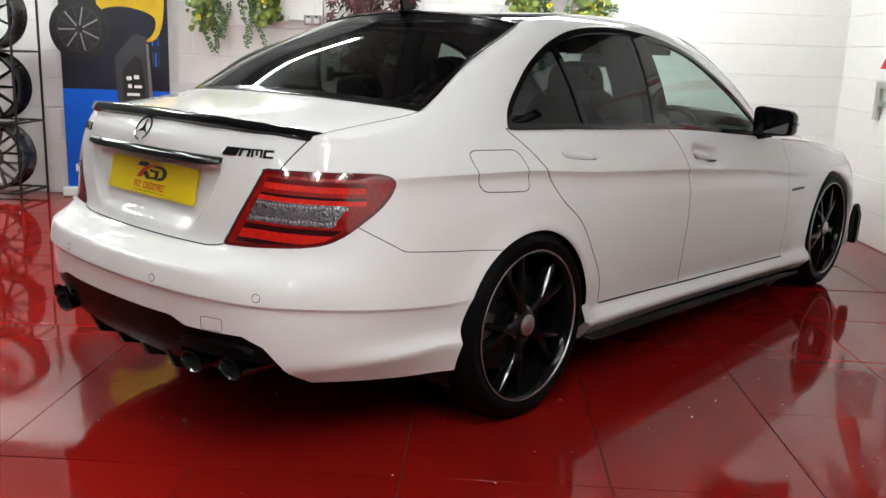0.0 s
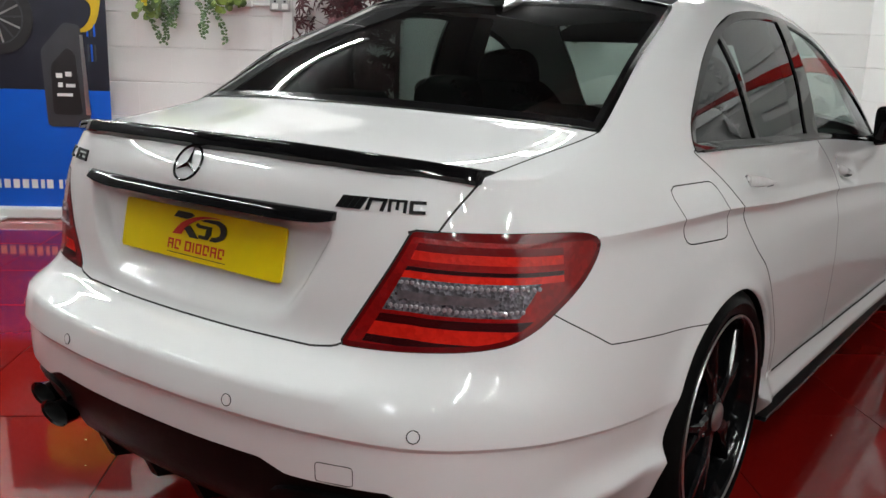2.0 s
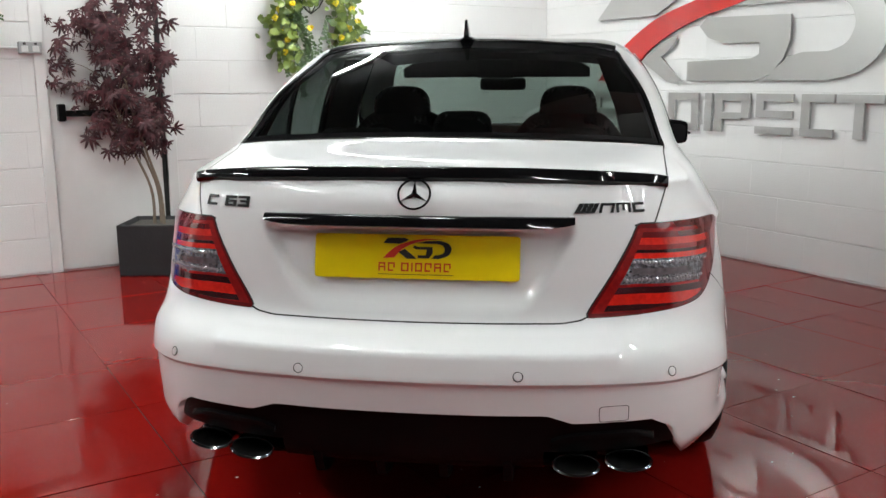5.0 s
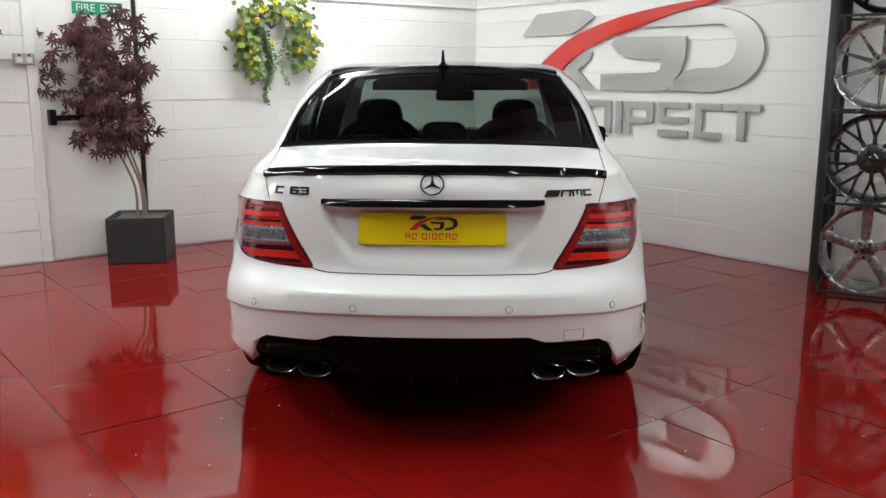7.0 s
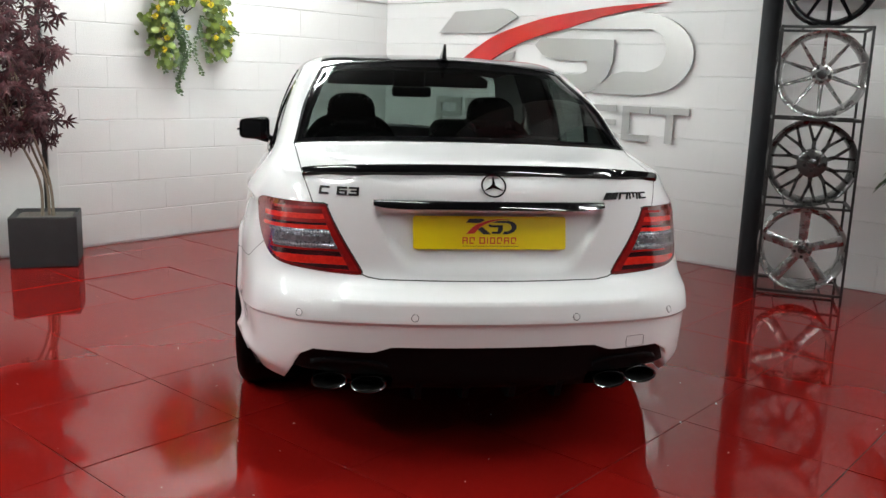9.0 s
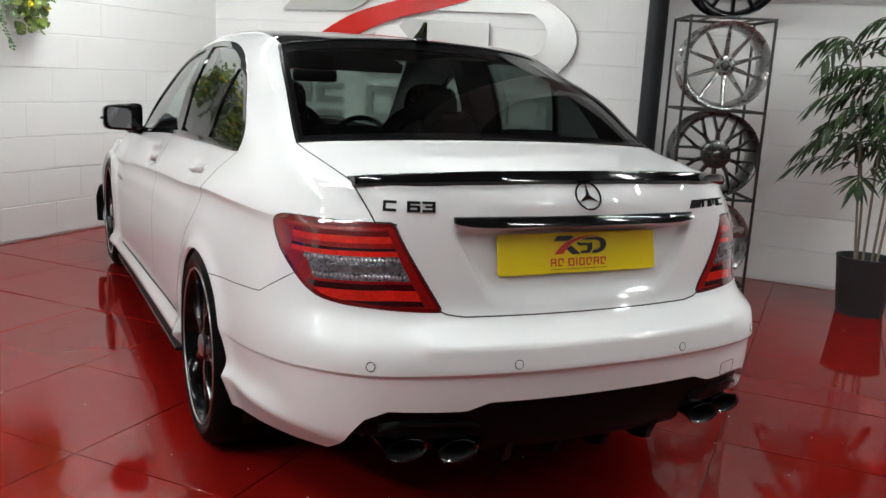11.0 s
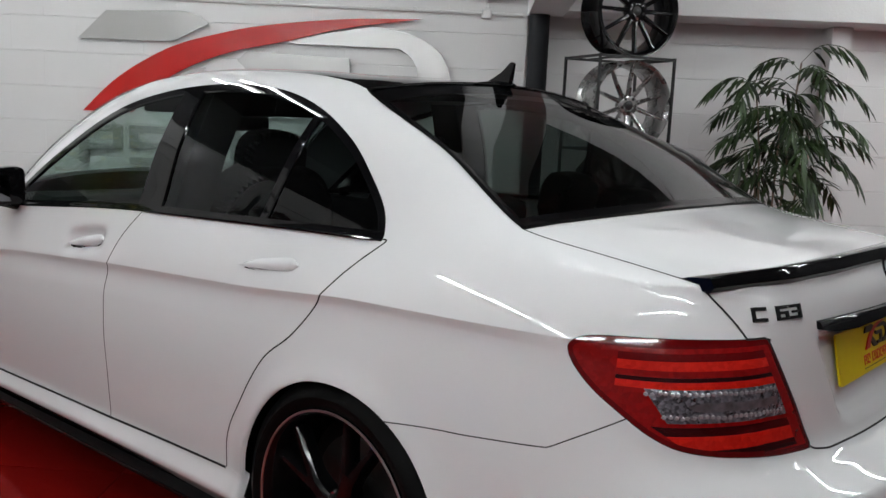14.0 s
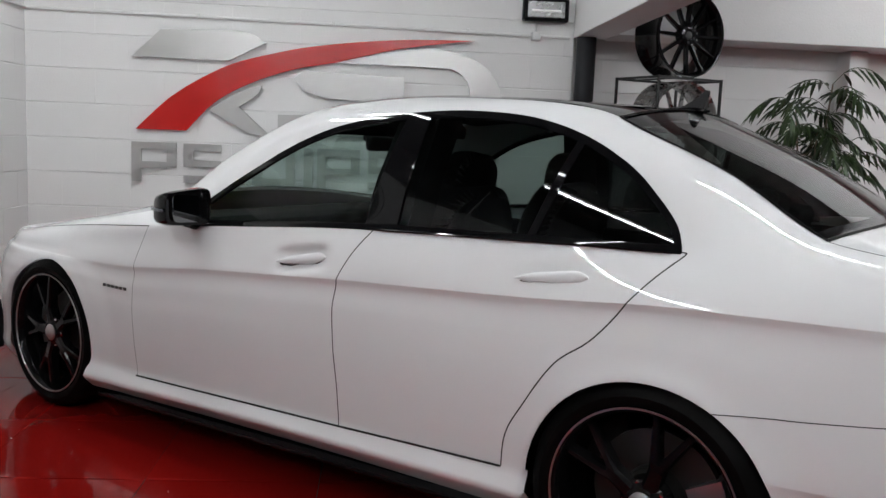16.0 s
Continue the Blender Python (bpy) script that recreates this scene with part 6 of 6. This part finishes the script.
def leaflet(vs, fs, base, tip, width, up, bend=.15):
    """A pointed leaf with a fold: four triangles."""
    b, t = Vector(base), Vector(tip)
    d = t - b
    side = d.cross(up)
    if side.length < 1e-6:
        side = d.orthogonal()
    side = side.normalized() * width / 2
    low = Vector(up).normalized() * d.length * bend
    m1, m2 = b + d * .35, b + d * .72
    o = len(vs)
    vs += [b, m1 + side - low * .1, m1 - side - low * .1, m1 + low * .12, m2 + side * .75 - low * .4, m2 - side * .75 - low * .4, t - low]
    fs += [(o, o + 1, o + 3), (o, o + 3, o + 2), (o + 1, o + 4, o + 6, o + 3), (o + 2, o + 3, o + 6, o + 5)]


def bare(vs, fs, name, material, parent, label="", m=None):
    me = bpy.data.meshes.new(name)
    me.from_pydata([tuple(v) for v in vs], [], fs)
    me.materials.append(material)
    me.update()
    return part_mesh(name, me, parent, label, m)


def maple():
    pl = thing("potted_maple", "artificial maroon maple in a square slate planter", "plant", pose(-2.31, 2.395, 0, 0, 0, 9))
    S = .205
    bm = bmesh.new()
    box(bm, -S, S, -S, S, 0, .335, .008)
    bm.faces.ensure_lookup_table()
    top = max(bm.faces, key=lambda f: f.calc_center_median().z)
    r = bmesh.ops.inset_individual(bm, faces=[top], thickness=.025)
    bmesh.ops.translate(bm, verts=top.verts, vec=(0, 0, -.03))
    part("planter", bm, M_POT, pl, "square dark slate planter")
    part("pebbles", new_box(-.17, .17, -.17, .17, .29, .315, .01), M_SOIL, pl)
    stems = []
    for x0, y0, x1, y1, z1 in ((-.02, 0, -.28, .02, 1.25), (.02, .02, -.20, .05, 1.45), (.05, -.02, -.14, -.06, 1.30)):
        bm = bmesh.new()
        path = catmull([(x0, y0, .30), (x0 * .9 - .01, y0, .55), ((x0 + x1) / 2, (y0 + y1) / 2, .85), (x1, y1, z1)], 5)
        tube(bm, path, .011, 7, .006)
        part("stem", bm, M_BARK, pl, smooth=True)
    vs, fs = [], []
    tw = bmesh.new()
    for n in range(62):                                          # sprays of star-shaped leaves at the twig ends
        z = .84 + .90 * ((n * .618) % 1)
        r = .33 * math.sqrt(max(0.05, 1 - ((z - 1.34) / .56) ** 2)) * (1.0 if z > 1.0 else .8)
        a = rng.uniform(0, 2 * math.pi)
        rr = r * math.sqrt(rng.uniform(.1, 1))
        c = Vector((-.21 + rr * math.cos(a) * 1.1 + (.09 if z < 1.05 else 0), min(.2, rr * math.sin(a) * .62), z))
        tube(tw, [(-.2 + (c.x + .2) * .15, c.y * .15, z - .14), (-.2 + (c.x + .2) * .6, c.y * .6, z - .05), c], .0035, 4, .0015)
        for _ in range(6):
            o = c + Vector((rng.gauss(0, .055), rng.gauss(0, .045), rng.gauss(0, .05)))
            face = Vector((math.cos(a) * .5 + rng.gauss(0, .4), -.75 + rng.gauss(0, .3), .35 + rng.gauss(0, .35))).normalized()
            down = Vector((rng.gauss(0, .5), rng.gauss(0, .3), -1))
            down = (down - face * down.dot(face)).normalized()
            sidev = face.cross(down)
            L = rng.uniform(.060, .105)
            for k in range(7):
                ang = (k - 3) * .62
                d = (down * math.cos(ang) + sidev * math.sin(ang) - face * .12).normalized()
                leaflet(vs, fs, o, o + d * L * (1 - .10 * abs(k - 3)), L * .20, face, .18)
    part("twig_work", tw, M_BARK, pl)
    bare(vs, fs, "crown", M_LEAFRED, pl, "dense maroon palmate foliage")


maple()


def basket(label, p, z_top, seed):
    rg = random.Random(seed)
    bk = thing("hanging_basket", label, "plant", ROOM @ pose(p, WALL_Q - .005, z_top), group="wall baskets")
    bm = bmesh.new()
    tube(bm, [(.12 * math.cos(a), -.10 + .10 * math.sin(a) * -1, -.10) for a in np.linspace(math.pi, 2 * math.pi, 9)], .008, 6)
    tube(bm, [(-.12, -.004, -.10), (.12, -.004, -.10)], .008, 6)
    for a in np.linspace(math.pi * 1.1, math.pi * 1.9, 5):
        tube(bm, [(.12 * math.cos(a), -.10 - .10 * math.sin(a) * 1 - .0, -.10), (.07 * math.cos(a), -.05 - .05 * math.sin(a), -.20), (0, -.03, -.25)], .005, 5)
    part("wire_holder", bm, M_WIRE, bk, "black wire wall holder")
    vs, fs = [], []

    def round_leaf(c, r, nrm):
        n = Vector(nrm).normalized()
        a = n.orthogonal().normalized()
        b = n.cross(a)
        o = len(vs)
        vs.append(Vector(c) - n * r * .18)
        for k in range(9):
            t = 2 * math.pi * k / 9
            rr = r * (1 + .12 * math.sin(3 * t + c[0] * 40))
            vs.append(Vector(c) + a * rr * math.cos(t) + b * rr * math.sin(t))
        for k in range(9):
            fs.append((o, o + 1 + k, o + 1 + (k + 1) % 9))

    for _ in range(520):
        t = rg.uniform(0, 1)
        ang = math.pi * (-.22 + 1.44 * t)                        # an arch over the holder that falls down on both sides
        R = rg.gauss(.265, .055)
        x = R * 1.08 * math.cos(ang)
        z = -.34 + R * 1.05 * math.sin(ang)
        low = rg.random()
        if low < .30:
            s = -1 if low < .17 else 1
            x, z = s * rg.gauss(.235, .05), rg.uniform(-.66 if s < 0 else -.60, -.28)
        y = -.04 - abs(rg.gauss(0, .07)) - .05 * math.sin(max(0, min(math.pi, ang)))
        round_leaf((x, y, z), rg.uniform(.015, .030), (rg.uniform(-.7, .7), -1, rg.uniform(-.3, .9)))
    bare(vs, fs, "leaves", M_LEAF, bk, "round light green leaves")
    vs, fs = [], []
    for _ in range(15):
        x, y = rg.choice((-1, -1, -1, 1)) * rg.uniform(.05, .21), -.06 - rg.random() * .05
        z, ln = rg.uniform(-.30, -.12), rg.uniform(.35, .72)
        for k in range(int(ln / .018)):
            zz = z - k * .018
            xx = x + .035 * math.sin(k * .25 + x * 30)
            for s in (-1, 1):
                d = Vector((s * rg.uniform(.4, 1), -.5, rg.uniform(-.9, .3))).normalized()
                leaflet(vs, fs, (xx, y, zz), Vector((xx, y, zz)) + d * rg.uniform(.020, .036), .020, Vector((0, -1, .3)), .1)
    for k in range(16):                                           # one stray runner
        for s in (-1, 1):
            b = Vector((.28 + k * .011, -.09, -.38 - .012 * math.sin(k * .4)))
            leaflet(vs, fs, b, b + Vector((.01, -.005, s * .02)), .012, Vector((0, -1, 0)), .1)
    bare(vs, fs, "trailing_vines", M_VINE, bk, "thin dark trailing vines")
    for k in range(20):
        ang = math.pi * (-.15 + 1.3 * (k + rg.random()) / 20)
        R = rg.uniform(.20, .32)
        c = Vector((R * 1.08 * math.cos(ang), -.15 - rg.random() * .05, -.34 + R * math.sin(ang)))
        if k % 6 == 5:
            c.z -= .22
        vs, fs = [], []
        for _ in range(22):
            d = Vector((rg.gauss(0, 1), rg.gauss(0, 1) - .6, rg.gauss(0, 1))).normalized()
            leaflet(vs, fs, c + d * .006, c + d * rg.uniform(.020, .030), .022, Vector((0, -1, .2)), .05)
        bare(vs, fs, "flower", M_FLOWER, bk, "yellow flower head")
    return bk


basket("trailing green plant with yellow flowers on the wall", 1.03, 1.97, 3)
basket("green trailing wall plant with yellow blooms beside the banner", -1.47, 2.0, 11)


def palm():
    pl = thing("potted_palm", "tall artificial palm with cane stems in dark pot", "plant", ROOM @ pose(2.74, -1.555, 0))
    part("pot", spin([(.13, 0), (.165, .33), (.17, .345), (.155, .345), (.15, .30), (0, .30)], 32, "z"), M_POT, pl, "round dark grey pot", smooth=True, angle=40)
    vs, fs = [], []
    rg = random.Random(21)
    canes = [(-.03, .06, -.08, .20, 1.52, 9), (.05, -.03, .02, -.08, 1.70, 11), (.0, .02, -.05, .03, 1.42, 9), (-.05, -.05, -.02, -.15, 1.28, 9), (.04, .05, .05, .13, 1.08, 8)]
    for x0, y0, x1, y1, h, nf in canes:
        bm = bmesh.new()
        path = catmull([(x0, y0, .28), (x0 + (x1 - x0) * .25, y0 + (y1 - y0) * .25, .65), (x0 + (x1 - x0) * .65, y0 + (y1 - y0) * .65, h * .8), (x1, y1, h)], 8)
        tube(bm, path, .008, 8, .005)
        part("cane", bm, M_BARK, pl, smooth=True)
        turn = rg.uniform(0, 6)
        for k in range(nf):
            f = .50 + .50 * k / (nf - 1)
            b = Vector(path[int(f * (len(path) - 1))])
            a = turn + k * 2.4 + rg.uniform(-.3, .3)
            out = Vector((math.cos(a) * .7 - .12, math.sin(a), 0)).normalized()
            ln = rg.uniform(.20, .33)
            lift = rg.uniform(.05, .13)
            ctrl = [b, b + out * ln * .35 + Vector((0, 0, lift)), b + out * ln * .8 + Vector((0, 0, lift * .9)), b + out * ln * 1.15 + Vector((0, 0, lift * .1))]
            rib = catmull(ctrl, 3)
            for j in range(2, len(rib)):
                c = Vector(rib[j])
                t = (Vector(rib[min(j + 1, len(rib) - 1)]) - Vector(rib[j - 1])).normalized()
                sd = t.cross(Vector((0, 0, 1))).normalized()
                e = (j - 2) / (len(rib) - 3)
                for s in (-1, 1):
                    d = (t * (.45 + .55 * e) + sd * s * (.9 - .5 * e) + Vector((0, 0, rg.uniform(-.75, -.1)))).normalized()
                    leaflet(vs, fs, c, c + d * rg.uniform(.14, .21) * (1 - .3 * e), rg.uniform(.022, .030), Vector((0, 0, 1)), .22)
            for j in range(len(rib) - 1):
                q, w = Vector(rib[j]), Vector(rib[j + 1])
                for e in (Vector((0, 0, .0025)), out.cross(Vector((0, 0, .0025)))):
                    o = len(vs)
                    vs += [q - e, w - e, w + e, q + e]
                    fs.append((o, o + 1, o + 2, o + 3))
    bare(vs, fs, "fronds", M_LEAFPALM, pl, "long drooping dark green fronds")


palm()

# ---------------------------------------------------------------- tiles and blocks
TILE, P0, Q0 = .62, -.96, .20
tile_me = {}


def piece_mesh(name, w, d, h, bevel, material, long_only=False):
    bm = new_box(-w / 2, w / 2, -d / 2, d / 2, -h, 0)
    top = [e for e in bm.edges if all(abs(v.co.z) < 1e-6 for v in e.verts) and (not long_only or abs(e.verts[0].co.y - e.verts[1].co.y) < 1e-6)]
    bmesh.ops.bevel(bm, geom=top, offset=bevel, segments=1, affect="EDGES")
    bmesh.ops.recalc_face_normals(bm, faces=bm.faces)
    me = bpy.data.meshes.new(name)
    bm.to_mesh(me)
    bm.free()
    me.materials.append(material)
    return me


full = piece_mesh("tile", TILE - .0035, TILE - .0035, .03, .0006, M_TILE)
k0, k1 = math.floor((BACK_P - P0) / TILE), math.ceil((RECESS_P - P0) / TILE)
j0, j1 = math.floor((BACK_Q - Q0) / TILE), math.ceil((WALL_Q - Q0) / TILE)
for k in range(k0, k1):
    for j in range(j0, j1):
        a0, a1 = max(BACK_P, P0 + k * TILE), min(RECESS_P, P0 + (k + 1) * TILE)
        b0, b1 = max(BACK_Q, Q0 + j * TILE), min(WALL_Q, Q0 + (j + 1) * TILE)
        if a1 - a0 < .02 or b1 - b0 < .02:
            continue
        whole = a1 - a0 > TILE - 1e-6 and b1 - b0 > TILE - 1e-6
        key = (round(a1 - a0, 3), round(b1 - b0, 3))
        if not whole and key not in tile_me:
            tile_me[key] = piece_mesh("tile", key[0] - .003, key[1] - .003, .03, .0012, M_TILE)
        ob = hang(new("tile", full if whole else tile_me[key]), floor)
        ob.matrix_basis = pose((a0 + a1) / 2, (b0 + b1) / 2, rng.uniform(-.0006, 0), rng.gauss(0, .16), rng.gauss(0, .16), rng.gauss(0, .04))

COURSE, LONG = .2285, .448
block_me = {}


def blockwork(wall, length, place, skip=()):
    """Courses of painted blocks in half bond on a wall. place(along, z, length): pose of a block whose face looks along -y."""
    z, c = .008, 0
    while z < CEIL - .02:
        h = min(COURSE, CEIL - z)
        a = -LONG / 2 if c % 2 else 0.0
        while a < length - .01:
            s, e = max(0, a), min(length, a + LONG)
            for lo, hi, zl, zh in skip:
                if z < zh - .02 and z + h > zl and s < hi and e > lo:
                    if s < lo:
                        e = lo
                    elif e > hi:
                        s = hi
                    else:
                        s = e
            if e - s > .02:
                key = (round(e - s, 3), round(h, 3))
                if key not in block_me:
                    me = piece_mesh("block", key[0] - .0008, key[1] - .006, .012, .0026, M_WALL, True)
                    me.transform(Matrix.Rotation(math.radians(90), 4, "X"))
                    block_me[key] = me
                ob = hang(new("block", block_me[key]), wall)
                ob.matrix_basis = place((s + e) / 2, z + h / 2)
            a += LONG
        z += h
        c += 1


blockwork(wall_east, WALL_Q - .0 + .03, lambda a, z: pose(WALL_P + rng.uniform(-.0005, .0005), WALL_Q - a, z, 0, 0, -90))
blockwork(wall_north, WALL_P + 4.3, lambda a, z: pose(-4.3 + a, WALL_Q + rng.uniform(-.0005, .0005), z), skip=((4.3 - .862, 4.3 + .002, 0, 2.075),))
blockwork(wall_recess, 3.0, lambda a, z: pose(RECESS_P + rng.uniform(-.0005, .0005), -.03 - a, z, 0, 0, -90))

# paint flecks and dust on the floor
vs, fs = [], []
for _ in range(520):
    p, q = rng.uniform(-4.6, 3.1), rng.uniform(-4.6, 3.5)
    r, a0, n = rng.choice((.0018, .0025, .003, .0045)), rng.uniform(0, 6), 5
    o = len(vs)
    vs += [Vector((p + r * math.cos(a0 + k * 2 * math.pi / n) * rng.uniform(.6, 1.3), q + r * math.sin(a0 + k * 2 * math.pi / n) * rng.uniform(.6, 1.3), .0004)) for k in range(n)]
    vs.append(Vector((p, q, .0012)))
    fs += [(o + k, o + (k + 1) % n, o + n) for k in range(n)]
flecks = bare(vs, fs, "floor_flecks", M_DUST, None, m=ROOM)
tagged(flecks, "tiny white flecks scattered on the red floor", "dust", "", "stuff")
